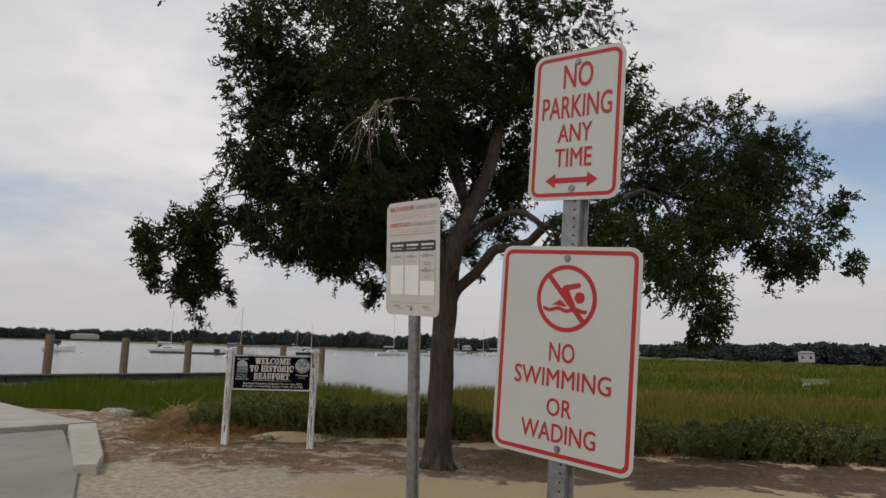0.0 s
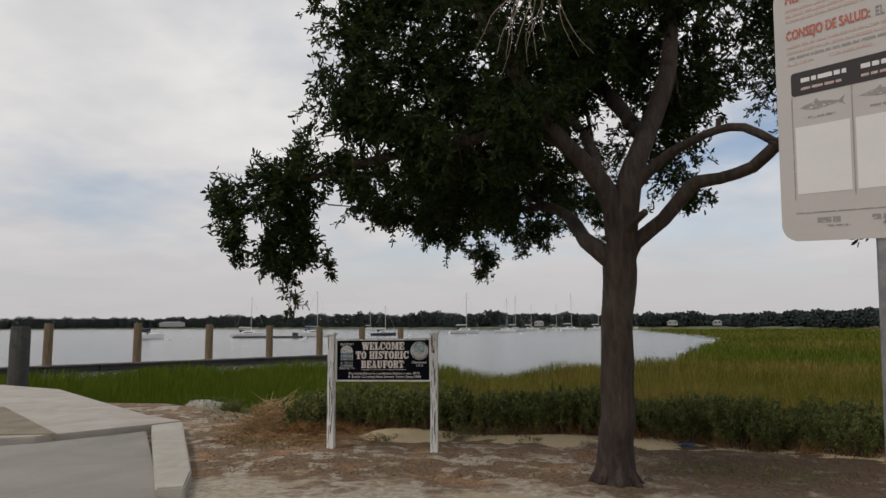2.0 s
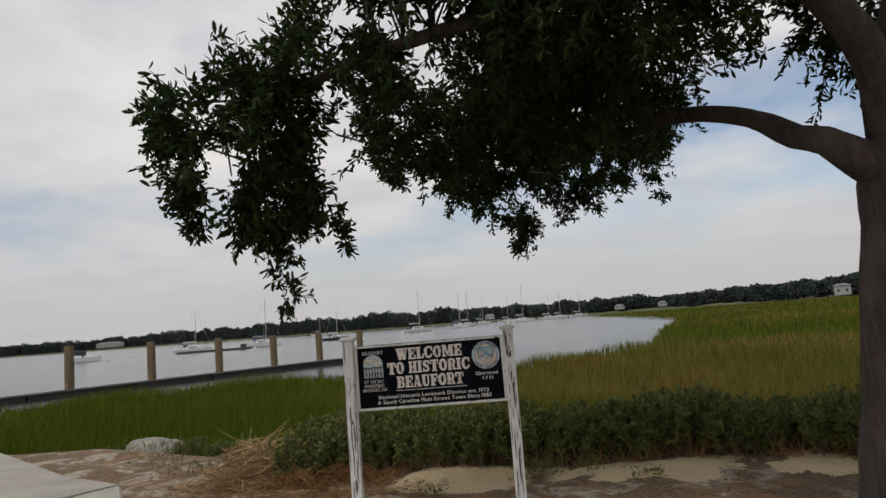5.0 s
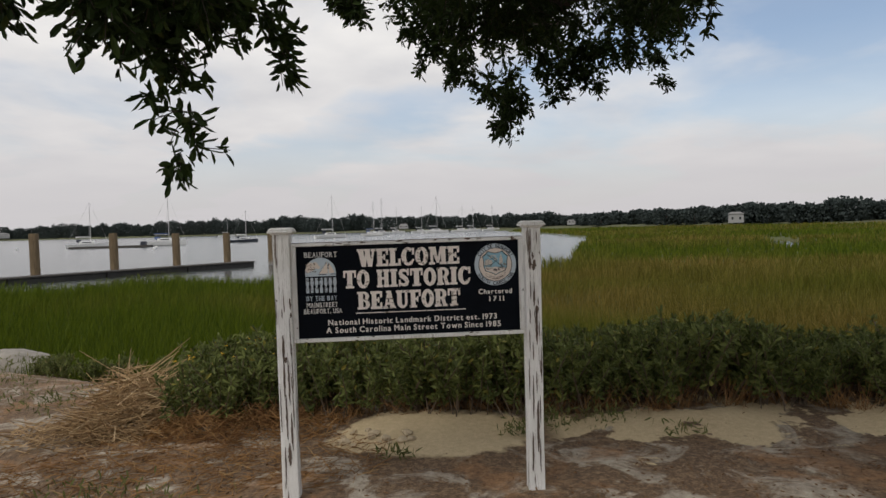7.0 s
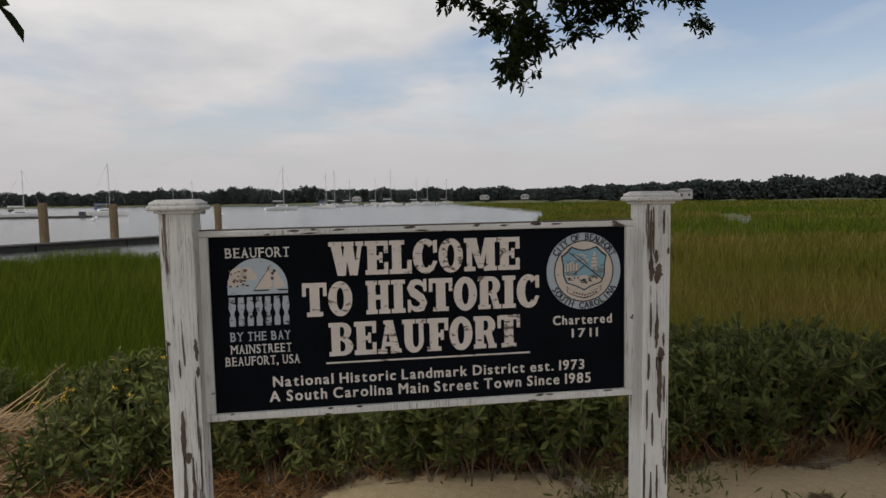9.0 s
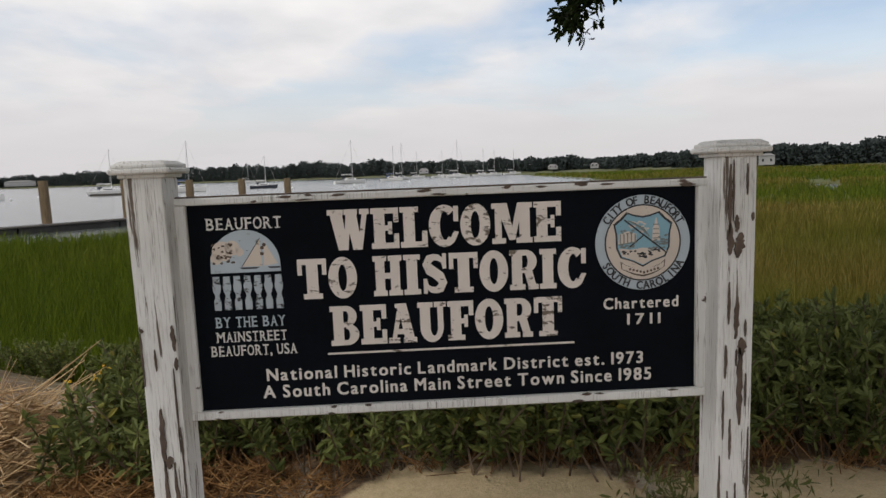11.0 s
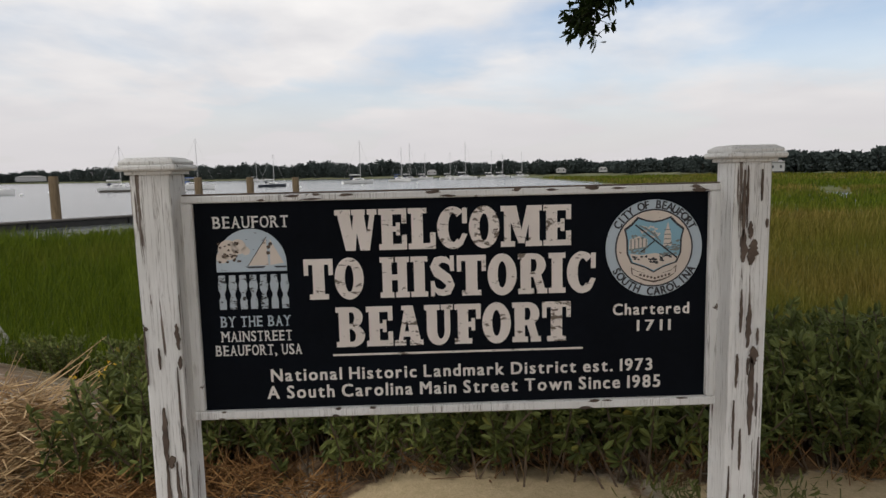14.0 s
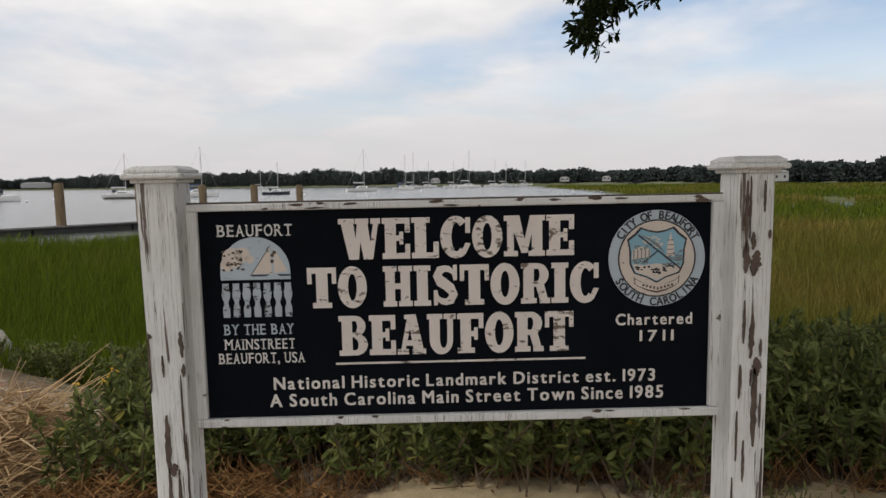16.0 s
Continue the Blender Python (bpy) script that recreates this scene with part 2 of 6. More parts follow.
def make_concrete(name, lo, hi, scale=1.4):
    m = Mat(name, 0.9)
    stain = m.noise(scale, 6, 0.62, dist=0.5)
    grain = m.noise(85, 4, 0.7)
    c = m.ramp(stain, ((0.28, lo), (0.72, hi)))
    m.color(m.mix(0.3, c, m.ramp(grain, ((0.3, 0.18), (0.7, 0.62))), "OVERLAY"))
    return m.bump(grain, 0.35, 0.006).m


def make_galv():
    m = Mat("galvanised_steel", 0.45, 0.85)
    m.color(m.ramp(m.noise(30, 4), ((0.3, (0.20, 0.20, 0.215)), (0.7, (0.34, 0.34, 0.35)))))
    m.roughness(m.ramp(m.noise(18, 4), ((0.3, 0.38), (0.7, 0.62))))
    return m.bump(m.noise(60, 3), 0.15, 0.002).m


def make_pile_mat():
    m = Mat("weathered_pile", 0.9)
    z = m.axis(2)
    grain = m.noise(3, 6, 0.65, m.vec((2, 2, 0.35)))
    wood = m.ramp(grain, ((0.3, (0.095, 0.066, 0.036)), (0.7, (0.215, 0.158, 0.092))))
    shell = m.ramp(m.noise(6, 5), ((0.3, (0.13, 0.125, 0.12)), (0.7, (0.33, 0.32, 0.31))))
    tide = m.n.new("ShaderNodeMapRange")
    tide.inputs["From Min"].default_value, tide.inputs["From Max"].default_value = 1.3, 0.75
    m.l.new(z, tide.inputs["Value"])
    return m.color(m.mix(tide.outputs[0], wood, shell)).bump(grain, 0.6, 0.03).m


def make_grass_mat():
    m = Mat("cordgrass", 0.7)
    m.b.inputs["Specular IOR Level"].default_value = 0.12
    r = m.random(island=True)
    patch = m.noise(0.045, 5, 0.6, m.vec((0.6, 1.6, 1)))
    green = m.ramp(r, ((0.0, (0.030, 0.056, 0.003)), (1.0, (0.122, 0.156, 0.010))))
    tawny = m.ramp(r, ((0.0, (0.095, 0.072, 0.014)), (0.7, (0.195, 0.138, 0.034)), (1.0, (0.34, 0.24, 0.08))))
    # a belt of ripening grass lies between the bank and the greener flats
    belt = m.n.new("ShaderNodeValToRGB")
    span = m.n.new("ShaderNodeMapRange")
    span.inputs["From Min"].default_value, span.inputs["From Max"].default_value = 13.0, 73.0
    m.l.new(m.axis(1), span.inputs["Value"])
    el = belt.color_ramp.elements
    el.new(0.2), el.new(0.45)
    for e, (p, g) in zip(el, ((0.0, 0.34), (0.12, 0.45), (0.30, 0.56), (0.58, 0.40))):
        e.position, e.color = p, (g, g, g, 1)
    m.l.new(span.outputs[0], belt.inputs[0])
    fac = m.math("ADD", m.math("MULTIPLY", patch, 1.0), m.math("SUBTRACT", belt.outputs[0], 0.45))
    # the west end of the marsh is greener
    west = m.n.new("ShaderNodeMapRange")
    for key, v in (("From Min", -10.0), ("From Max", 0.0), ("To Min", 0.13), ("To Max", 0.0)):
        west.inputs[key].default_value = v
    m.l.new(m.axis(0), west.inputs["Value"])
    fac = m.math("SUBTRACT", fac, west.outputs[0])
    c = m.mix(m.ramp(fac, ((0.44, 0.0), (0.64, 0.9))), green, tawny)
    m.color(c)
    t = m.n.new("ShaderNodeBsdfTranslucent")
    m.l.new(c, t.inputs["Color"])
    mx = m.n.new("ShaderNodeMixShader")
    mx.inputs[0].default_value = 0.3
    m.l.new(m.b.outputs[0], mx.inputs[1])
    m.l.new(t.outputs[0], mx.inputs[2])
    m.l.new(mx.outputs[0], m.n["Material Output"].inputs["Surface"])
    return m.m


GROUND = make_ground_mat()
WATER = make_water_mat()
POST_PAINT = make_peeling("peeling_white_paint", 0.385, (11, 11, 0.8))
FRAME_PAINT = make_peeling("chipped_white_trim", 0.33, (7, 7, 7))
BLACK_BOARD = plain("faded_black_board", (0.0035, 0.005, 0.008), 0.85, vary=0.4, scale=4)
BLACK_BOARD.node_tree.nodes["Principled BSDF"].inputs["Specular IOR Level"].default_value = 0.1
LETTER = make_worn_print("worn_white_letters", (0.84, 0.76, 0.70), (0.16, 0.125, 0.095), 0.36, 26.0, True)
LETTER_SMALL = make_worn_print("white_captions", (0.80, 0.75, 0.70), (0.03, 0.03, 0.03), 0.33, 40)
LETTER_THIN = make_worn_print("worn_small_letters", (0.74, 0.72, 0.69), (0.015, 0.015, 0.018), 0.37, 60)
PALE_BLUE = make_worn_print("pale_blue_print", (0.48, 0.56, 0.62), (0.10, 0.10, 0.10), 0.34, 40)
SKY_BLUE = make_worn_print("clear_blue_print", (0.25, 0.46, 0.57), (0.08, 0.08, 0.08), 0.33, 40)
CREAM = make_worn_print("cream_print", (0.70, 0.61, 0.53), (0.25, 0.18, 0.13), 0.34, 40)
INK = plain("dark_ink", (0.025, 0.025, 0.03), 0.6)
BARE_WOOD = plain("bare_weathered_wood", (0.10, 0.072, 0.055), 0.85, vary=0.5, scale=30, bump=0.5)
SIGN_WHITE = plain("white_sheeting", (0.455, 0.47, 0.455), 0.35, vary=0.05, scale=5, bump=0.03)
SIGN_GREY = plain("aged_white_sheeting", (0.50, 0.47, 0.45), 0.45, vary=0.06, scale=5, bump=0.03)
SIGN_PALE = plain("bleached_sheeting", (0.72, 0.70, 0.69), 0.45, vary=0.05, scale=5, bump=0.03)
SIGN_RED = plain("sign_red", (0.37, 0.014, 0.018), 0.5, vary=0.12, scale=8, bump=0.03)
FADED_RED = make_worn_print("faded_red_print", (0.50, 0.14, 0.10), (0.60, 0.50, 0.47), 0.38, 90)
PRINT_GREY = make_worn_print("faded_grey_print", (0.30, 0.28, 0.27), (0.60, 0.575, 0.56), 0.40, 90)
PRINT_PINK = make_worn_print("faded_pink_print", (0.52, 0.38, 0.34), (0.60, 0.575, 0.56), 0.40, 90)
PRINT_BLACK = plain("black_print", (0.03, 0.022, 0.024), 0.5, vary=0.2)
GALV = make_galv()
BARK = make_bark()
OAK_LEAF = leafy("oak_leaves", (0.008, 0.017, 0.005), (0.035, 0.058, 0.013), (0.085, 0.095, 0.022), 0.62, 0.20, 0.94, 0.16)
SHRUB_LEAF = leafy("shrub_leaves", (0.030, 0.045, 0.013), (0.215, 0.245, 0.075), (0.38, 0.30, 0.06), 0.5, 0.28, 0.965)
WEED_LEAF = leafy("weed_leaves", (0.07, 0.085, 0.025), (0.17, 0.18, 0.06), (0.30, 0.24, 0.11), 0.6, 0.25, 0.85)
STEM = plain("shrub_stems", (0.10, 0.07, 0.045), 0.9, vary=0.4, scale=20)
TWIG = plain("dry_twigs", (0.20, 0.165, 0.125), 0.9, vary=0.3, scale=20)
DRY_STEM = leafy("dry_brown_stems", (0.09, 0.042, 0.018), (0.33, 0.18, 0.07), (0.42, 0.28, 0.13), 0.85, 0.0, 0.9)
YELLOW = plain("yellow_petals", (0.62, 0.40, 0.02), 0.6, vary=0.2, scale=30)
STRAW = leafy("dry_stalks", (0.13, 0.072, 0.032), (0.56, 0.39, 0.21), (0.70, 0.54, 0.34), 0.75, 0.1, 0.9)
LITTER = leafy("leaf_litter", (0.09, 0.05, 0.027), (0.19, 0.11, 0.055), (0.40, 0.30, 0.2), 0.85, 0.0, 0.93)
GRASS = make_grass_mat()
# distance haze is mixed into this leaf colour: greyer and bluer than the oak's
HAZED_TREE = leafy("hazed_far_foliage", (0.032, 0.043, 0.042), (0.066, 0.083, 0.078), None, 0.8, 0.05)
CONCRETE = make_concrete("pale_concrete", (0.30, 0.275, 0.24), (0.45, 0.415, 0.365))
KERB_MAT = make_concrete("kerb_concrete", (0.33, 0.305, 0.265), (0.46, 0.43, 0.375), 3.0)
DRIVE = make_concrete("worn_asphalt", (0.20, 0.185, 0.165), (0.30, 0.28, 0.25), 0.8)
ROCK = make_concrete("pale_rock", (0.19, 0.17, 0.145), (0.37, 0.34, 0.295), 4.0)
STONE = make_concrete("sandy_stone", (0.38, 0.30, 0.19), (0.56, 0.46, 0.32), 8.0)
PILE = make_pile_mat()
DARK_PILE = plain("tarred_pile", (0.055, 0.055, 0.05), 0.9, vary=0.4, scale=4, bump=0.5)
DOCK_DECK = plain("dock_planks", (0.055, 0.05, 0.045), 0.85, vary=0.3, scale=3)
DOCK_SIDE = plain("dock_float", (0.028, 0.027, 0.026), 0.8, vary=0.4, scale=3)
HULL_WHITE = plain("white_gelcoat", (0.66, 0.66, 0.66), 0.3, vary=0.06, scale=1)
HULL_DARK = plain("dark_hull", (0.03, 0.035, 0.05), 0.35, vary=0.2, scale=1)
CANVAS = plain("dark_canvas", (0.025, 0.03, 0.045), 0.8, vary=0.3, scale=2)
SAIL_BLUE = plain("blue_sail_cover", (0.06, 0.10, 0.22), 0.8, vary=0.2, scale=2)
SPAR = plain("aluminium_spar", (0.50, 0.50, 0.50), 0.4, 0.5, vary=0.1, scale=1)
GLASS_DARK = plain("dark_window", (0.03, 0.035, 0.04), 0.12, vary=0.2)
HOUSE_WHITE = plain("white_house_wall", (0.33, 0.33, 0.33), 0.7, vary=0.05, scale=0.3)
ROOF_GREY = plain("grey_roof", (0.20, 0.195, 0.19), 0.8, vary=0.15, scale=0.4)
BLUE_PLASTIC = plain("blue_plastic", (0.02, 0.10, 0.30), 0.35, vary=0.1)

# ---- builders ----


def mesh_of(name, bm, mat, smooth=False):
    me = bpy.data.meshes.new(name)
    bm.to_mesh(me)
    bm.free()
    me.materials.append(mat)
    if smooth:
        me.shade_smooth()
    return me


def raw_mesh(name, verts, faces, mat, smooth=False):
    me = bpy.data.meshes.new(name)
    me.from_pydata(verts if isinstance(verts, list) else verts.tolist(), [], faces if isinstance(faces, list) else faces.tolist())
    me.materials.append(mat)
    if smooth:
        me.shade_smooth()
    me.update()
    return me


def part(name, bm, material, parent=None, label="", smooth=False):
    ob = new(name, mesh_of(name, bm, material, smooth))
    if parent is not None:
        ob.parent = parent
    return tagged(ob, label)


def thing(name, m, label, category, group="", kind=""):
    ob = new(name)
    ob.matrix_world = m
    return tagged(ob, label, category, group, kind)


def box(sx, sy, sz, at=(0, 0, 0), bevel=0.0, turn=None, seg=1, bm=None):
    own = bmesh.new()
    bmesh.ops.create_cube(own, size=1)
    bmesh.ops.scale(own, vec=(sx, sy, sz), verts=own.verts)
    if bevel:
        bmesh.ops.bevel(own, geom=own.edges[:], offset=bevel, segments=seg, affect="EDGES", profile=0.6)
    if turn:
        own.transform(Euler([radians(a) for a in turn]).to_matrix().to_4x4())
    bmesh.ops.translate(own, vec=at, verts=own.verts)
    return own if bm is None else join(bm, own)


def join(bm, other):
    me = bpy.data.meshes.new("tmp")
    other.to_mesh(me)
    other.free()
    bm.from_mesh(me)
    bpy.data.meshes.remove(me)
    return bm


def cyl(r, h, at=(0, 0, 0), r2=None, seg=16, turn=None, bm=None):
    own = bmesh.new()
    bmesh.ops.create_cone(own, cap_ends=True, segments=seg, radius1=r, radius2=r if r2 is None else r2, depth=h)
    if turn:
        own.transform(Euler([radians(a) for a in turn]).to_matrix().to_4x4())
    bmesh.ops.translate(own, vec=at, verts=own.verts)
    return own if bm is None else join(bm, own)


def prism(outline, y0, y1, bm=None):
    """A flat shape in the x-z plane with a thickness from y0 (front) to y1."""
    own = bmesh.new()
    n = len(outline)
    f = [own.verts.new((x, y0, z)) for x, z in outline]
    b = [own.verts.new((x, y1, z)) for x, z in outline]
    own.faces.new(f)
    own.faces.new(b[::-1])
    for i in range(n):
        own.faces.new((f[(i + 1) % n], f[i], b[i], b[(i + 1) % n]))
    bmesh.ops.recalc_face_normals(own, faces=own.faces)
    return own if bm is None else join(bm, own)


def ring(outer, inner, y0, y1, bm=None):
    """A band between two outlines of equal length in the x-z plane."""
    own = bmesh.new()
    n = len(outer)
    rows = [[own.verts.new((x, y, z)) for x, z in line] for line, y in ((outer, y0), (inner, y0), (inner, y1), (outer, y1))]
    for a in range(4):
        p, q = rows[a], rows[(a + 1) % 4]
        for i in range(n):
            own.faces.new((p[i], p[(i + 1) % n], q[(i + 1) % n], q[i]))
    bmesh.ops.recalc_face_normals(own, faces=own.faces)
    return own if bm is None else join(bm, own)


def round_rect(x0, x1, z0, z1, r, seg=6):
    out = []
    for cx, cz, a0 in ((x1 - r, z1 - r, 0), (x0 + r, z1 - r, 90), (x0 + r, z0 + r, 180), (x1 - r, z0 + r, 270)):
        for k in range(seg + 1):
            a = radians(a0 + 90 * k / seg)
            out.append((cx + r * math.cos(a), cz + r * math.sin(a)))
    return out


def circle(cx, cz, r, n=40, a0=0, a1=360):
    full = abs(a1 - a0) >= 360
    return [(cx + r * math.cos(radians(a0 + (a1 - a0) * k / (n if full else n - 1))), cz + r * math.sin(radians(a0 + (a1 - a0) * k / (n if full else n - 1)))) for k in range(n)]


def glyphs(text, bold=0.0, depth=0.0):
    """The built-in font as a mesh in the x-z plane, facing -y, with a cap height of 1."""
    def raw(s):
        cu = bpy.data.curves.new("text", "FONT")
        cu.body, cu.size, cu.resolution_u = s, 1.0, 3
        ob = bpy.data.objects.new("text", cu)
        scene.collection.objects.link(ob)
        bpy.context.view_layer.update()
        me = bpy.data.meshes.new_from_object(ob.evaluated_get(bpy.context.evaluated_depsgraph_get()))
        bpy.data.objects.remove(ob)
        bpy.data.curves.remove(cu)
        bm = bmesh.new()
        bm.from_mesh(me)
        bpy.data.meshes.remove(me)
        return bm
    ref = raw("H")
    cap = max(v.co.y for v in ref.verts) - min(v.co.y for v in ref.verts)
    base = min(v.co.y for v in ref.verts)
    ref.free()
    bm = raw(text)
    for v in bm.verts:
        v.co = Vector((v.co.x / cap, 0, (v.co.y - base) / cap))
    if bold:  # heavier strokes: the same letter laid over itself, a little aside each time
        me = bpy.data.meshes.new("tmp")
        bm.to_mesh(me)
        for k, (dx, dz) in enumerate(((-1, 0), (1, 0), (-1, 0.5), (1, 0.5), (-1, -0.5), (1, -0.5))):
            lay = bmesh.new()
            lay.from_mesh(me)
            bmesh.ops.translate(lay, vec=(dx * bold, -0.00008 * (k + 1), dz * bold), verts=lay.verts)
            join(bm, lay)
        bpy.data.meshes.remove(me)
    return bm


def lettering(name, text, x0, x1, z, h, mat, parent, y=0.0, bold=0.02, label=""):
    """One line of writing fitted between x0 and x1 on the base line z."""
    bm = glyphs(text, bold)
    lo, hi = min(v.co.x for v in bm.verts), max(v.co.x for v in bm.verts)
    for v in bm.verts:
        v.co = Vector((x0 + (v.co.x - lo) / (hi - lo) * (x1 - x0), y + v.co.y, z + v.co.z * h))
    return part(name, bm, mat, parent, label)


SLABS = {  # feet of the slab letters: (centre, half width, at the top?) in shares of the letter's width
    "W": ((0.14, 0.15, 1), (0.50, 0.12, 1), (0.86, 0.15, 1)), "E": ((0.14, 0.16, 1), (0.14, 0.16, 0)), "L": ((0.2, 0.22, 1), (0.16, 0.18, 0)),
    "C": (), "O": (), "M": ((0.10, 0.12, 1), (0.90, 0.12, 1), (0.12, 0.14, 0), (0.88, 0.14, 0)), "T": ((0.5, 0.26, 0),),
    "H": ((0.15, 0.18, 1), (0.85, 0.18, 1), (0.15, 0.18, 0), (0.85, 0.18, 0)), "I": ((0.5, 0.5, 1), (0.5, 0.5, 0)), "S": (),
    "R": ((0.12, 0.15, 1), (0.15, 0.18, 0), (0.90, 0.14, 0)), "B": ((0.10, 0.13, 1), (0.10, 0.13, 0)),
    "A": ((0.14, 0.17, 0), (0.86, 0.17, 0)), "U": ((0.12, 0.16, 1), (0.88, 0.16, 1)), "Y": ((0.12, 0.15, 1), (0.88, 0.15, 1), (0.5, 0.18, 0)), "N": ((0.12, 0.15, 1), (0.88, 0.15, 1), (0.12, 0.15, 0)), "F": ((0.14, 0.16, 1), (0.18, 0.22, 0)),
}


def serif_word(text, x0, x1, z, h, mat, parent, y=0.0):
    """Small capitals with thin feet, each letter a part."""
    wide = {"W": 1.32, "M": 1.32, "I": 0.50, "L": 0.90, "E": 0.9, "F": 0.86, "S": 0.8, " ": 0.5, ",": 0.35, "N": 1.15}
    ws = [wide.get(c, 1.0) for c in text]
    unit = (x1 - x0) / sum(ws)
    x = x0
    for c, w in zip(text, ws):
        a, b = x + 0.02 * unit, x + w * unit - 0.02 * unit
        x += w * unit
        if c == " ":
            continue
        feet = SLABS.get(c, ())
        bm = glyphs(c, 0.022)
        lo, hi = min(v.co.x for v in bm.verts), max(v.co.x for v in bm.verts)
        inset = (0.30 if c == "I" else 0.10 if feet else 0.04) * (b - a)
        for v in bm.verts:
            v.co = Vector((a + inset + (v.co.x - lo) / (hi - lo) * (b - a - 2 * inset), y + v.co.y, z + v.co.z * h))
        for cx, hw, top in feet:
            xa, xb = a + max(0.0, cx - hw) * (b - a), a + min(1.0, cx + hw) * (b - a)
            za = z + h * 0.92 if top else z
            bm.faces.new([bm.verts.new(p) for p in ((xa, y - 0.0007, za), (xb, y - 0.0007, za), (xb, y - 0.0007, za + h * 0.08), (xa, y - 0.0007, za + h * 0.08))])
        part("letter", bm, mat, parent)


def rect(x0, x1, z0, z1):
    return [(x0, z0), (x1, z0), (x1, z1), (x0, z1)]


def oval(cx, cz, rx, rz, a0=0, a1=360, n=28):
    return [(cx + rx * math.cos(radians(a0 + (a1 - a0) * k / (n - 1))), cz + rz * math.sin(radians(a0 + (a1 - a0) * k / (n - 1)))) for k in range(n)]


def bowl(cx, cz, rx, rz, ix, iz, a0, a1, shift=0.0):
    return oval(cx, cz, rx, rz, a0, a1) + oval(cx + shift, cz, ix, iz, a0, a1)[::-1]


def ess():
    """The spine of an S as one thick ribbon."""
    way = [(0.86, 0.66), (0.80, 0.82), (0.64, 0.90), (0.46, 0.915), (0.28, 0.86), (0.20, 0.73), (0.28, 0.62), (0.50, 0.52), (0.72, 0.40), (0.80, 0.27), (0.72, 0.14), (0.54, 0.085), (0.36, 0.10), (0.20, 0.18), (0.14, 0.34)]
    half = [0.05, 0.07, 0.09, 0.095, 0.14, 0.17, 0.17, 0.16, 0.17, 0.17, 0.14, 0.095, 0.09, 0.07, 0.05]
    up, dn = [], []
    for k, (p, r) in enumerate(zip(way, half)):
        q, o = way[min(len(way) - 1, k + 1)], way[max(0, k - 1)]
        dx, dz = q[0] - o[0], q[1] - o[1]
        n = math.hypot(dx, dz)
        up.append((p[0] - dz / n * r, p[1] + dx / n * r * 0.85))
        dn.append((p[0] + dz / n * r, p[1] - dx / n * r * 0.85))
    return up + dn[::-1]


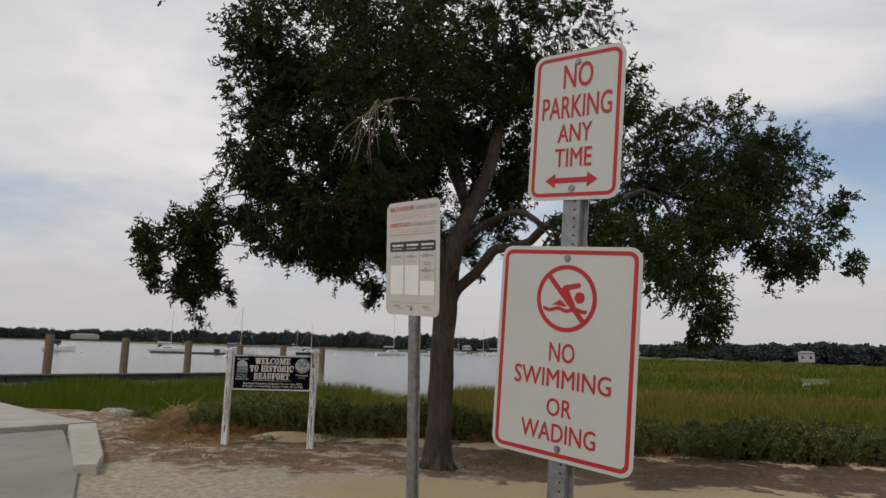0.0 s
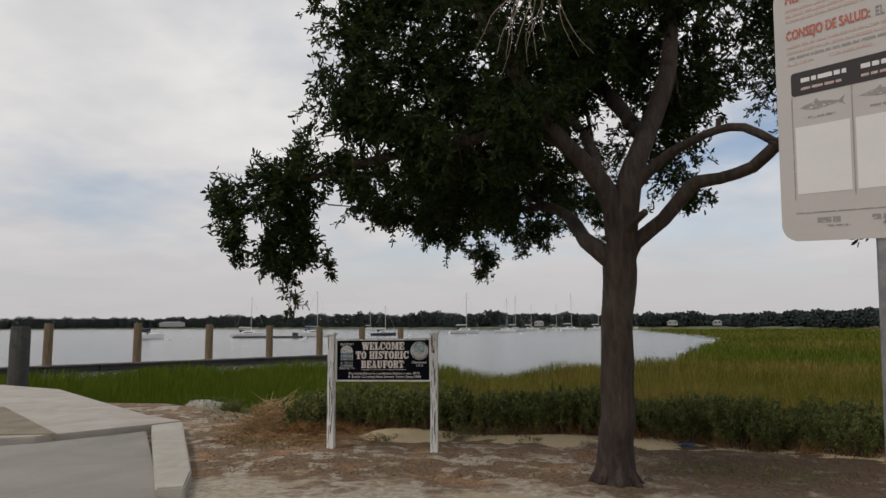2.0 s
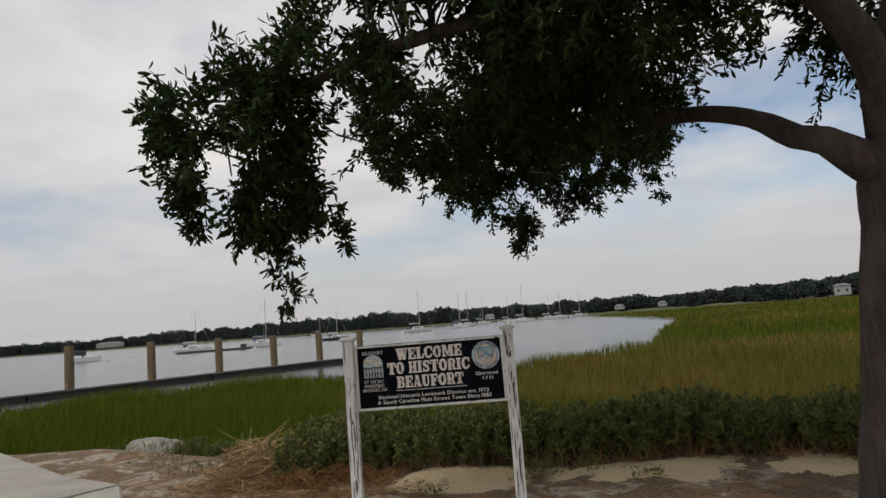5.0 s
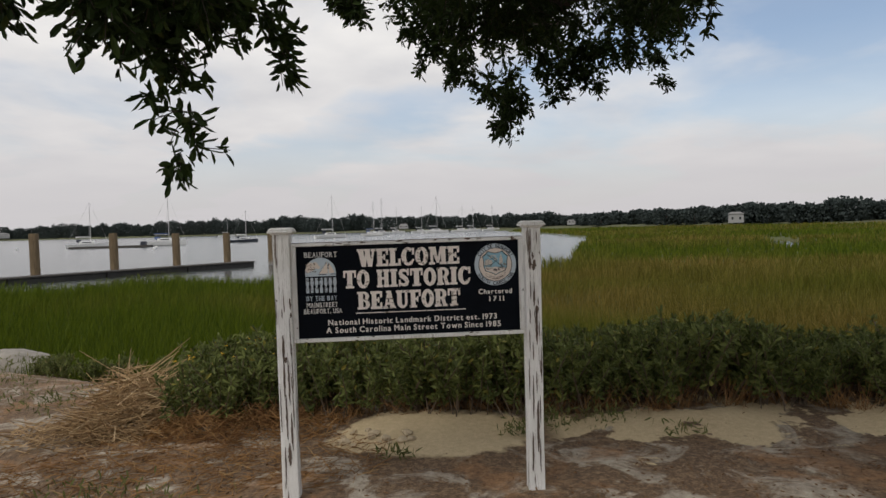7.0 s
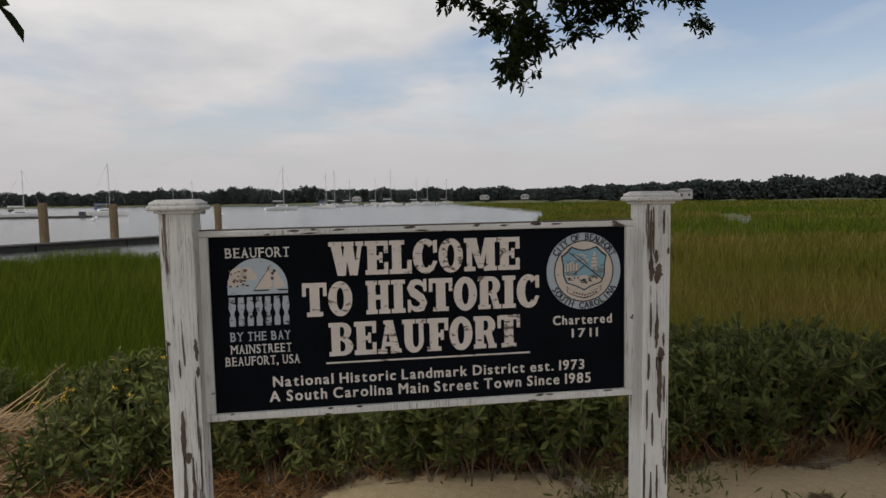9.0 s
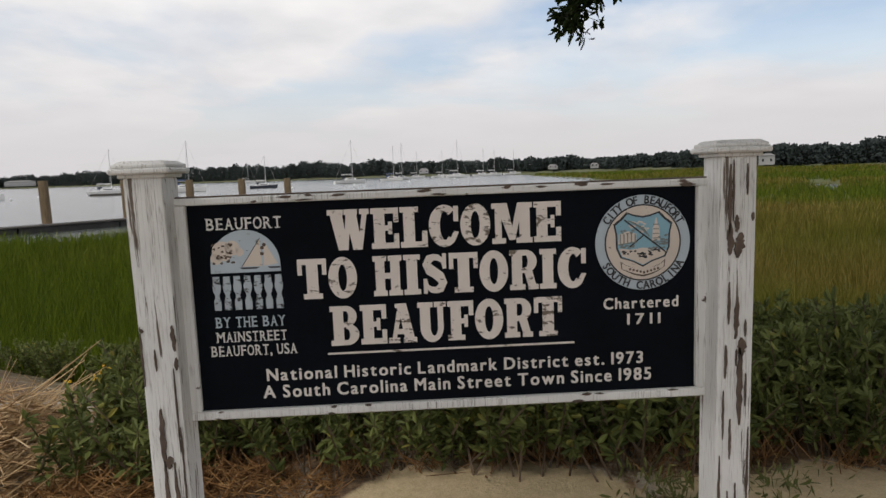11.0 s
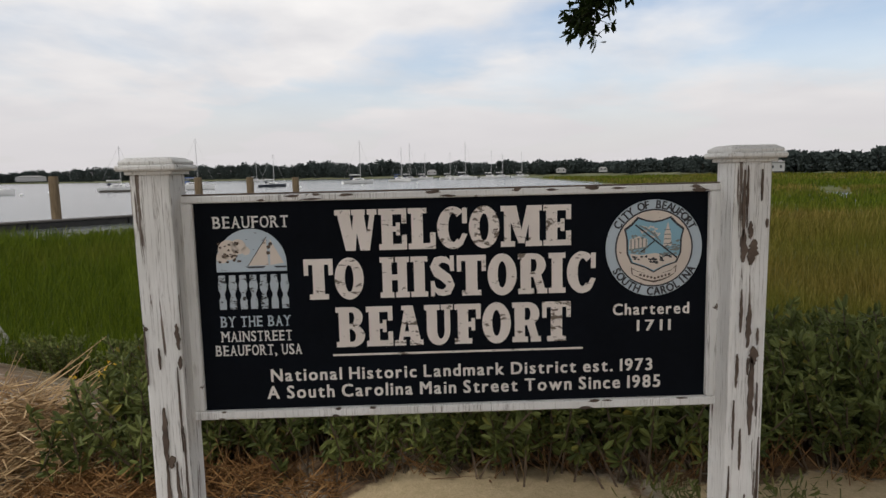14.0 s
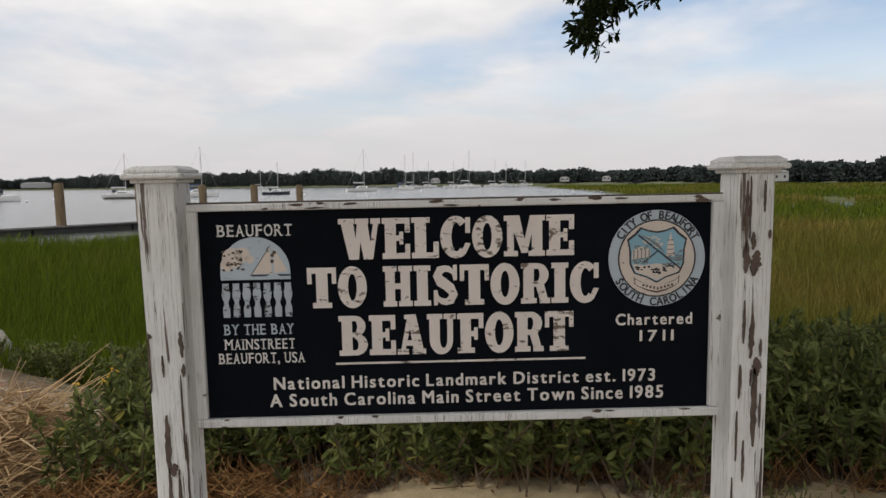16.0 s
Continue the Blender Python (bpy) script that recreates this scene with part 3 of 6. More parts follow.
BLOCK = {  # heavy slab capitals in a unit box
    "E": [rect(0.10, 0.50, 0, 1), rect(0, 1, 0.86, 1), rect(0, 1, 0, 0.14), rect(0.5, 0.70, 0.44, 0.57), rect(0.62, 0.76, 0.35, 0.66), rect(0.82, 1, 0.64, 1), rect(0.82, 1, 0, 0.36)],
    "L": [rect(0.12, 0.54, 0, 1), rect(0, 0.68, 0.87, 1), rect(0, 1, 0, 0.14), rect(0.80, 1, 0, 0.40)],
    "F": [rect(0.12, 0.52, 0, 1), rect(0, 1, 0.86, 1), rect(0.82, 1, 0.62, 1), rect(0.5, 0.72, 0.42, 0.55), rect(0.64, 0.78, 0.33, 0.64), rect(0, 0.66, 0, 0.13)],
    "H": [rect(0.08, 0.40, 0, 1), rect(0.60, 0.92, 0, 1), rect(0.4, 0.6, 0.43, 0.57), rect(0, 0.47, 0, 0.13), rect(0.53, 1, 0, 0.13), rect(0, 0.47, 0.87, 1), rect(0.53, 1, 0.87, 1)],
    "I": [rect(0.18, 0.82, 0, 1), rect(0, 1, 0, 0.13), rect(0, 1, 0.87, 1)],
    "T": [rect(0.30, 0.70, 0, 1), rect(0, 1, 0.86, 1), rect(0, 0.15, 0.60, 1), rect(0.85, 1, 0.60, 1), rect(0.17, 0.83, 0, 0.13)],
    "W": [[(0.04, 1), (0.34, 1), (0.47, 0), (0.24, 0)], [(0.35, 0), (0.47, 0), (0.58, 1), (0.46, 1)], [(0.42, 1), (0.68, 1), (0.81, 0), (0.59, 0)], [(0.69, 0), (0.81, 0), (0.97, 1), (0.85, 1)], rect(0, 0.38, 0.87, 1), rect(0.40, 0.72, 0.87, 1), rect(0.77, 1, 0.87, 1)],
    "M": [rect(0.08, 0.24, 0, 1), rect(0.68, 0.94, 0, 1), [(0.10, 1), (0.38, 1), (0.57, 0.08), (0.43, 0.08)], [(0.43, 0.08), (0.57, 0.08), (0.78, 1), (0.64, 1)], rect(0, 0.30, 0.87, 1), rect(0.70, 1, 0.87, 1), rect(0, 0.34, 0, 0.13), rect(0.60, 1, 0, 0.13)],
    "O": [bowl(0.5, 0.5, 0.5, 0.52, 0.15, 0.33, 0, 180), bowl(0.5, 0.5, 0.5, 0.52, 0.15, 0.33, 180, 360)],
    "C": [bowl(0.52, 0.5, 0.52, 0.52, 0.17, 0.35, 48, 312, 0.02), rect(0.83, 0.99, 0.60, 0.98), [(0.68, 0.14), (0.86, 0.12), (1.0, 0.34), (0.84, 0.36)]],
    "S": [ess(), rect(0.80, 0.95, 0.62, 1), rect(0.05, 0.20, 0, 0.38)],
    "R": [rect(0.08, 0.44, 0, 1), rect(0.40, 0.56, 0.86, 1), rect(0.40, 0.56, 0.42, 0.55), bowl(0.55, 0.71, 0.40, 0.29, 0.09, 0.155, -90, 90), [(0.48, 0.52), (0.78, 0.50), (0.94, 0.06), (0.66, 0.06)], rect(0, 0.54, 0, 0.13), rect(0.64, 1, 0, 0.13), rect(0, 0.30, 0.87, 1)],
    "B": [rect(0.10, 0.46, 0, 1), rect(0.40, 0.56, 0.87, 1), rect(0.40, 0.56, 0.46, 0.58), rect(0.40, 0.56, 0, 0.13), bowl(0.55, 0.735, 0.38, 0.265, 0.09, 0.14, -90, 90), bowl(0.55, 0.275, 0.44, 0.275, 0.12, 0.15, -90, 90), rect(0, 0.3, 0, 0.13), rect(0, 0.3, 0.87, 1)],
    "A": [[(0.10, 0), (0.25, 0), (0.56, 1), (0.38, 1)], [(0.36, 1), (0.66, 1), (0.95, 0), (0.60, 0)], rect(0.28, 0.72, 0.22, 0.35), rect(0, 0.40, 0, 0.13), rect(0.53, 1, 0, 0.13), rect(0.26, 0.6, 0.89, 1)],
    "U": [rect(0.08, 0.44, 0.34, 1), rect(0.70, 0.90, 0.34, 1), bowl(0.49, 0.36, 0.41, 0.38, 0.13, 0.22, 180, 360, 0.08), rect(0, 0.54, 0.87, 1), rect(0.58, 1, 0.87, 1)],
}


def slab_word(word, x0, x1, z, h, mat, parent, y=0.0):
    """A word in heavy letters with slab feet, each letter a part."""
    wide = {"W": 1.36, "M": 1.34, "I": 0.60, "L": 0.90, "E": 0.92, "F": 0.92, "S": 0.9}
    ws = [wide.get(c, 1.0) for c in word]
    unit = (x1 - x0) / sum(ws)
    x = x0
    for c, w in zip(word, ws):
        a, b = x + 0.025 * unit, x + w * unit - 0.025 * unit
        bm = bmesh.new()
        for k, shape in enumerate(BLOCK[c]):
            prism([(a + p * (b - a), z + q * h) for p, q in shape], y - 0.0002 - 0.0001 * k, 0.001, bm)
        part("letter", bm, mat, parent)
        x += w * unit


def tube(bm, pts, radii, seg=10, rough=0.0, closed=True):
    """A limb through points with a radius at each."""
    pts = [Vector(p) for p in pts]
    fine, rr = [], []
    for i in range(len(pts) - 1):
        p0, p1, p2, p3 = pts[max(0, i - 1)], pts[i], pts[i + 1], pts[min(len(pts) - 1, i + 2)]
        steps = max(2, int((p2 - p1).length / 0.12)) if seg > 5 else 3
        for k in range(steps):
            t = k / steps
            fine.append(0.5 * ((2 * p1) + (p2 - p0) * t + (2 * p0 - 5 * p1 + 4 * p2 - p3) * t * t + (3 * p1 - p0 - 3 * p2 + p3) * t ** 3))
            rr.append(radii[i] + (radii[i + 1] - radii[i]) * t)
    fine.append(pts[-1])
    rr.append(radii[-1])
    last = None
    for i, (p, r) in enumerate(zip(fine, rr)):
        d = (fine[min(i + 1, len(fine) - 1)] - fine[max(i - 1, 0)]).normalized()
        side = d.cross(Vector((0.31, 0.95, 0.05)) if abs(d.z) > 0.7 else Vector((0, 0, 1))).normalized()
        up = d.cross(side)
        row = []
        for k in range(seg):
            a = 2 * math.pi * k / seg
            q = r * (1 + rough * noise.noise((p * 2.3) + Vector((math.cos(a) * 2, math.sin(a) * 2, 0))))
            row.append(bm.verts.new(p + q * (math.cos(a) * side + math.sin(a) * up)))
        if last:
            for k in range(seg):
                bm.faces.new((last[k], last[(k + 1) % seg], row[(k + 1) % seg], row[k]))
        last = row
    bm.faces.new(last)
    return bm


def leaf_cloud(name, roots, dirs, length, width, mat, parent=None, rng=None, fold=0.25):
    """Many leaves in one mesh: each folded along its midrib, with a blunt tip."""
    rng = rng or np.random.default_rng(3)
    n = len(roots)
    d = dirs / np.linalg.norm(dirs, axis=1, keepdims=True)
    ref = rng.normal(size=(n, 3))
    s = np.cross(d, ref)
    s /= np.linalg.norm(s, axis=1, keepdims=True)
    u = np.cross(d, s)
    L = length * rng.uniform(0.7, 1.25, (n, 1))
    W = width * rng.uniform(0.75, 1.2, (n, 1))
    rise = u * W * fold
    v = np.empty((n, 6, 3))
    v[:, 0], v[:, 3] = roots, roots + d * L
    v[:, 1], v[:, 5] = roots + d * L * 0.38 + rise + s * W * 0.42, roots + d * L * 0.38 + rise - s * W * 0.42
    v[:, 2], v[:, 4] = roots + d * L * 0.76 + rise + s * W * 0.40, roots + d * L * 0.76 + rise - s * W * 0.40
    base = np.arange(n)[:, None] * 6
    faces = np.concatenate([base + np.array([[0, 1, 2, 3]]), base + np.array([[0, 3, 4, 5]])], axis=0)
    ob = new(name, raw_mesh(name, v.reshape(-1, 3), faces, mat))
    if parent is not None:
        ob.parent = parent
    return ob


# ---- ground and water ----
WATER_Z = -1.6
LAGOON = np.array([(-400, -30), (-60, 20), (-38, 27.5), (-27, 33), (-17, 36.5), (-10, 36.5), (-6.4, 37), (-4.1, 33), (-2.3, 35.3), (0.5, 39.2), (4, 41.8), (7.3, 47), (10.8, 59.4), (19, 85), (31, 125), (36, 193), (40, 300), (40, 420), (-900, 900), (-1500, 0)], float)
POND = np.array([(28.2, 57.8), (32.5, 66.5), (37.0, 76.0), (41.5, 85.0), (44.5, 85.5), (42.0, 78.5), (36.5, 69.0), (31.7, 62.2)], float)


def inside(poly, x, y):
    hit = np.zeros(np.shape(x), bool)
    j = len(poly) - 1
    for i in range(len(poly)):
        (xi, yi), (xj, yj) = poly[i], poly[j]
        hit ^= ((yi > y) != (yj > y)) & (x < (xj - xi) * (y - yi) / (yj - yi + 1e-12) + xi)
        j = i
    return hit


def shrub_front(x):
    """Where the foot of the shrubs runs: it bends towards the road in the east."""
    return np.interp(x, (-9, -5.4, -3.0, -1.7, -0.4, 0.3, 1.7, 4.0, 9.0), (13.7, 11.7, 11.52, 11.6, 11.42, 11.22, 10.65, 10.2, 9.8))


def smooth01(a):
    a = np.clip(a, 0, 1)
    return a * a * (3 - 2 * a)


def ground_z(x, y):
    x, y = np.asarray(x, float), np.asarray(y, float)
    bank = smooth01((y - shrub_front(x) - 0.6) / 4.0)
    flat_z = -0.045 * smooth01((y - 6) / 4) + 0.016 * np.sin(1.9 * x + 0.7 * y) * np.sin(1.3 * y + 0.4 * x) + 0.007 * np.sin(5.1 * x - 2 * y) * np.sin(4.3 * y)
    mound = 0.05 * np.exp(-((x + 3.08) / 0.70) ** 4 - ((y - 11.40) / 0.34) ** 2)
    mound = mound + 0.06 * np.exp(-((x + 1.3) / 0.7) ** 2 - ((y - 11.2) / 0.28) ** 2) + 0.05 * np.exp(-((x - 1.2) / 0.9) ** 2 - ((y - 10.2) / 0.3) ** 2)
    wet = inside(LAGOON, x, y) | inside(POND, x, y)
    low = np.where(wet, -2.5, -1.25 + 0.05 * np.sin(0.31 * x) * np.sin(0.23 * y))
    return (flat_z + mound) * (1 - bank) + low * bank


def spaced(lo, hi, step, out):
    mid = list(np.arange(lo, hi + 1e-6, step))
    s, a = step, [lo]
    while a[-1] > -out:
        s *= 1.22
        a.append(a[-1] - s)
    s, b = step, [hi]
    while b[-1] < out:
        s *= 1.16
        b.append(b[-1] + s)
    return np.array(a[:0:-1] + mid + b[1:])


gx, gy = spaced(-9, 5, 0.1, 2600), spaced(1, 15, 0.1, 2600)
GX, GY = np.meshgrid(gx, gy)
GZ = ground_z(GX, GY)
fine_zone = (np.abs(GX) < 12) & (GY < 13) & (GY > -3)
rough_z = np.array([noise.noise((a * 2.2, b * 2.2, 0.3)) * 0.018 + noise.noise((a * 9, b * 9, 2.0)) * 0.008 for a, b in zip(GX[fine_zone], GY[fine_zone])])
GZ[fine_zone] += rough_z
nx, ny = len(gx), len(gy)
idx = np.arange(nx * ny).reshape(ny, nx)
quads = np.stack([idx[:-1, :-1], idx[:-1, 1:], idx[1:, 1:], idx[1:, :-1]], -1).reshape(-1, 4)
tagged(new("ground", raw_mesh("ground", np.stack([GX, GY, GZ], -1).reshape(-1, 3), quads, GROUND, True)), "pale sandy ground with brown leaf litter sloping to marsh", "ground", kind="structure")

bm = bmesh.new()
bmesh.ops.create_grid(bm, x_segments=8, y_segments=8, size=3000)
water = part("water", bm, WATER, None, "calm grey tidal river under a bright sky")
water.location = (0, 0, WATER_Z)
tagged(water, category="water", kind="structure")


def lie(x, y):
    return float(ground_z(x, y))


# ---- boat ramp: drive, kerb and walkway ----
def slab(name, corners, top, thick, mat, label, category, drop=None):
    bm = bmesh.new()
    zs = drop or [top] * len(corners)
    up = [bm.verts.new((x, y, z)) for (x, y), z in zip(corners, zs)]
    dn = [bm.verts.new((x, y, z - thick)) for (x, y), z in zip(corners, zs)]
    bm.faces.new(up)
    bm.faces.new(dn[::-1])
    for i in range(len(up)):
        j = (i + 1) % len(up)
        bm.faces.new((up[j], up[i], dn[i], dn[j]))
    bmesh.ops.recalc_face_normals(bm, faces=bm.faces)
    bmesh.ops.bevel(bm, geom=[e for e in bm.edges if all(v.co.z > top - thick * 0.6 - 2.0 for v in e.verts) and e.calc_face_angle(0) > 0.5], offset=0.015, segments=2, affect="EDGES")
    ob = part(name, bm, mat, None, label)
    return tagged(ob, category=category, kind="structure")


slab("road", [(-4.55, 7.55), (-6.82, 10.78), (-7.7, 9.7), (-14, 6.0), (-14, -6), (-1.6, -6), (-1.9, 3.0)], 0.03, 0.3, DRIVE, "worn grey asphalt drive leading to the ramp", "drive")
slab("kerb", [(-4.38, 7.62), (-4.66, 8.22), (-6.55, 11.25), (-6.80, 10.86), (-4.60, 7.52)], 0.10, 0.4, KERB_MAT, "broad pale concrete kerb with a blunt end", "kerb")
slab("pavement", [(-6.55, 11.25), (-7.52, 11.85), (-13.7, 17.5), (-24, 21.5), (-22, 4.0), (-14.2, 6.05), (-7.72, 9.76), (-6.82, 10.86)], 0.11, 0.5, CONCRETE, "pale concrete walkway beside the boat ramp", "walkway", [0.11, 0.10, -0.1, -0.1, 0.1, 0.1, 0.11, 0.11])

bm = bmesh.new()
bed = [(-7.55, 9.92), (-10.5, 12.3), (-15.0, 14.0), (-15.0, 8.9), (-8.3, 9.75)]
q = [bm.verts.new((x, y, 0.125)) for x, y in bed] + [bm.verts.new((x, y, 0.05)) for x, y in bed]
bm.faces.new(q[:5])
for i in range(5):
    bm.faces.new((q[(i + 1) % 5], q[i], q[5 + i], q[5 + (i + 1) % 5]))
bmesh.ops.recalc_face_normals(bm, faces=bm.faces)
tagged(part("dirt_patch", bm, make_concrete("dry_dirt", (0.13, 0.11, 0.075), (0.27, 0.23, 0.16), 2.0), None, "bare dirt patch let into the concrete walkway"), category="dirt", kind="structure")

# ---- the welcome sign ----
def bare_patch(parent, cx, cz, w, h, y, rng):
    """A ragged place where paint has come off along the grain, 1 mm proud of the face."""
    n = 12 if h > 0.03 else 6
    lean, up, dn = rng.uniform(-0.25, 0.25) * w, [], []
    for k in range(n + 1):
        t = k / n
        body = max(0.08, math.sin(math.pi * min(0.97, max(0.03, t))) ** 0.6)
        z, mid = cz + h * (t - 0.5), cx + lean * (t - 0.5) + rng.uniform(-0.10, 0.10) * w
        up.append((mid + w / 2 * body * rng.uniform(0.55, 1.15), z))
        dn.append((mid - w / 2 * body * rng.uniform(0.55, 1.15), z))
    return part("bare_patch", prism(up + dn[::-1], y - 0.0012, y + 0.003), BARE_WOOD, parent, "bare brown wood where paint peeled")


def sign_post(x, y, base, top, lean, patches, label):
    t = thing("sign_post", pose(x, y, base, 0, lean, 0), label, "sign post", "posts of the welcome sign")
    h = top - base
    bm = box(0.086, 0.089, h + 0.25, (0, 0, (h - 0.25) / 2 - 0.03), 0.006, seg=2)
    bmesh.ops.subdivide_edges(bm, edges=[e for e in bm.edges if abs(e.verts[0].co.z - e.verts[1].co.z) > 1], cuts=14)
    for v in bm.verts:
        v.co.x += 0.0025 * noise.noise((v.co.x * 9, v.co.y * 9, v.co.z * 2.2))
        v.co.y += 0.0020 * noise.noise((v.co.x * 9 + 5, v.co.y * 9, v.co.z * 2.2))
    part("shaft", bm, POST_PAINT, t)
    cap = box(0.134, 0.134, 0.013, (0, 0, h - 0.016), 0.004)
    box(0.122, 0.122, 0.010, (0, 0, h - 0.005), 0.003, bm=cap)
    crown = bmesh.new()
    bmesh.ops.create_cone(crown, cap_ends=True, segments=4, radius1=0.080, radius2=0.066, depth=0.007)
    crown.transform(Matrix.Rotation(radians(45), 4, "Z"))
    bmesh.ops.translate(crown, vec=(0, 0, h + 0.0030), verts=crown.verts)
    join(cap, crown)
    box(0.104, 0.104, 0.009, (0, 0, h - 0.0265), 0.002, bm=cap)
    part("cap", cap, FRAME_PAINT, t, "moulded white post cap with worn edges")
    rng = random.Random(int(abs(x) * 1000))
    for px, pz, w, hh in patches:
        bare_patch(t, px * 0.66, pz, w * 0.8, hh, -0.0478, rng)
    return t


POST_L = sign_post(-3.897, 10.192, -0.09, 1.405, -0.3, (
    (-0.012, 0.865, 0.017, 0.14), (-0.014, 0.70, 0.012, 0.22), (0.022, 0.685, 0.014, 0.24), (0.004, 0.805, 0.024, 0.03), (-0.006, 0.50, 0.014, 0.24), (0.030, 0.42, 0.012, 0.20),
    (0.006, 0.30, 0.026, 0.12), (-0.03, 0.24, 0.010, 0.20), (0.055, 1.10, 0.014, 0.06), (0.058, 1.04, 0.012, 0.03), (-0.05, 1.12, 0.010, 0.010), (-0.012, 1.05, 0.006, 0.05),
    (0.046, 0.93, 0.005, 0.20), (0.052, 0.78, 0.006, 0.22), (-0.056, 1.06, 0.005, 0.14), (-0.05, 0.55, 0.006, 0.26), (0.048, 0.55, 0.006, 0.22)), "square white wooden post with peeling paint and cap")
POST_R = sign_post(-2.573, 10.192, -0.06, 1.408, 0.1, (
    (0.006, 1.235, 0.030, 0.058), (-0.004, 1.285, 0.014, 0.040), (-0.026, 1.25, 0.020, 0.075), (-0.030, 1.34, 0.011, 0.16), (-0.018, 1.36, 0.006, 0.14), (0.030, 1.385, 0.006, 0.07),
    (0.002, 1.065, 0.017, 0.10), (-0.026, 1.10, 0.008, 0.10), (0.034, 1.04, 0.007, 0.04), (0.022, 0.995, 0.027, 0.045), (0.018, 0.90, 0.019, 0.19), (0.040, 0.89, 0.005, 0.08), (-0.034, 0.96, 0.009, 0.08), (0.004, 0.97, 0.006, 0.04),
    (-0.040, 0.83, 0.006, 0.12), (-0.014, 0.77, 0.008, 0.10), (0.010, 0.60, 0.007, 0.12), (-0.02, 0.52, 0.010, 0.24), (0.015, 0.36, 0.020, 0.28), (-0.03, 0.22, 0.013, 0.22), (0.035, 0.45, 0.007, 0.16), (0.030, 0.20, 0.010, 0.18),
    (0.052, 1.30, 0.008, 0.02), (0.052, 0.70, 0.006, 0.20), (-0.05, 0.62, 0.007, 0.22)), "square white wooden post with brown peeled patches and cap")

SIGN = thing("welcome_sign", pose(-3.836, 10.214, 0.812, 0, -0.25, 0.4), "black welcome board with worn white letters between white posts", "sign")
BW, BH = 1.200, 0.495
part("board", box(BW + 0.03, 0.022, BH + 0.03, (BW / 2, 0.011, BH / 2), 0.002), BLACK_BOARD, SIGN)
for nm, args in (("frame_rail", (BW + 0.056, 0.042, 0.021, (BW / 2, 0.008, -0.0105))), ("frame_rail", (BW + 0.056, 0.042, 0.017, (BW / 2, 0.008, BH + 0.0085))), ("frame_stile", (0.027, 0.044, BH - 0.001, (-0.0135, 0.0085, BH / 2))), ("frame_stile", (0.027, 0.044, BH - 0.001, (BW + 0.0135, 0.0085, BH / 2)))):
    part(nm, box(*args, 0.003), FRAME_PAINT, SIGN, "chipped white trim")
chip_rng = random.Random(5)
for k in range(13):
    bare_patch(SIGN, chip_rng.uniform(0, BW), BH + chip_rng.choice((0.004, 0.012, 0.014)), chip_rng.uniform(0.012, 0.05), chip_rng.uniform(0.004, 0.010), -0.0128, chip_rng)
for k in range(9):
    bare_patch(SIGN, chip_rng.uniform(0, BW), chip_rng.choice((-0.002, -0.018)), chip_rng.uniform(0.01, 0.035), chip_rng.uniform(0.003, 0.007), -0.0128, chip_rng)
part("top_edge", box(BW + 0.058, 0.03, 0.004, (BW / 2, 0.008, BH + 0.0185), 0.001), BARE_WOOD, SIGN, "weathered bare top edge")

FACE = -0.0016
for word, a, b, z in (("WELCOME", 0.322, 0.878, 0.3755), ("TO", 0.245, 0.388, 0.262), ("HISTORIC", 0.423, 0.937, 0.262), ("BEAUFORT", 0.315, 0.877, 0.1455)):
    slab_word(word, a, b, z, 0.096, LETTER, SIGN, FACE)
part("rule", box(0.597, 0.002, 0.0045, (0.6055, FACE, 0.1265)), LETTER, SIGN)


def spaced_text(text, x0, x1, z, h, mat, parent, y=0.0, bold=0.04, gap=0.20):
    """Sign-writer's grotesque with open spacing, each letter a part."""
    made, x = [], 0.0
    for c in text:
        if c == " ":
            x += 0.42
            continue
        bm = glyphs(c, bold)
        lo, hi = min(v.co.x for v in bm.verts), max(v.co.x for v in bm.verts)
        made.append((bm, x - lo))
        x += hi - lo + gap
    k = (x1 - x0) / (x - gap)
    for bm, off in made:
        for v in bm.verts:
            v.co = Vector((x0 + (v.co.x + off) * k, y + v.co.y, z + v.co.z * h))
        part("letter", bm, mat, parent)


spaced_text("National Historic Landmark District est. 1973", 0.157, 1.073, 0.067, 0.029, LETTER_SMALL, SIGN, FACE)
spaced_text("A South Carolina Main Street Town Since 1985", 0.146, 1.093, 0.0245, 0.030, LETTER_SMALL, SIGN, FACE)
spaced_text("Chartered", 0.976, 1.160, 0.2045, 0.0265, LETTER_SMALL, SIGN, FACE)
spaced_text("1711", 1.034, 1.116, 0.1645, 0.026, LETTER_SMALL, SIGN, FACE, 0.03, 0.42)
serif_word("BEAUFORT", 0.040, 0.219, 0.4355, 0.027, LETTER_THIN, SIGN, FACE)
serif_word("BY THE BAY", 0.045, 0.212, 0.202, 0.025, PALE_BLUE, SIGN, FACE)
serif_word("MAINSTREET", 0.044, 0.214, 0.1665, 0.0245, LETTER_THIN, SIGN, FACE)
serif_word("BEAUFORT, USA", 0.029, 0.235, 0.1325, 0.025, LETTER_THIN, SIGN, FACE)

BALUSTER = make_worn_print("worn_baluster_print", (0.46, 0.52, 0.57), (0.03, 0.03, 0.03), 0.40, 30.0, True)
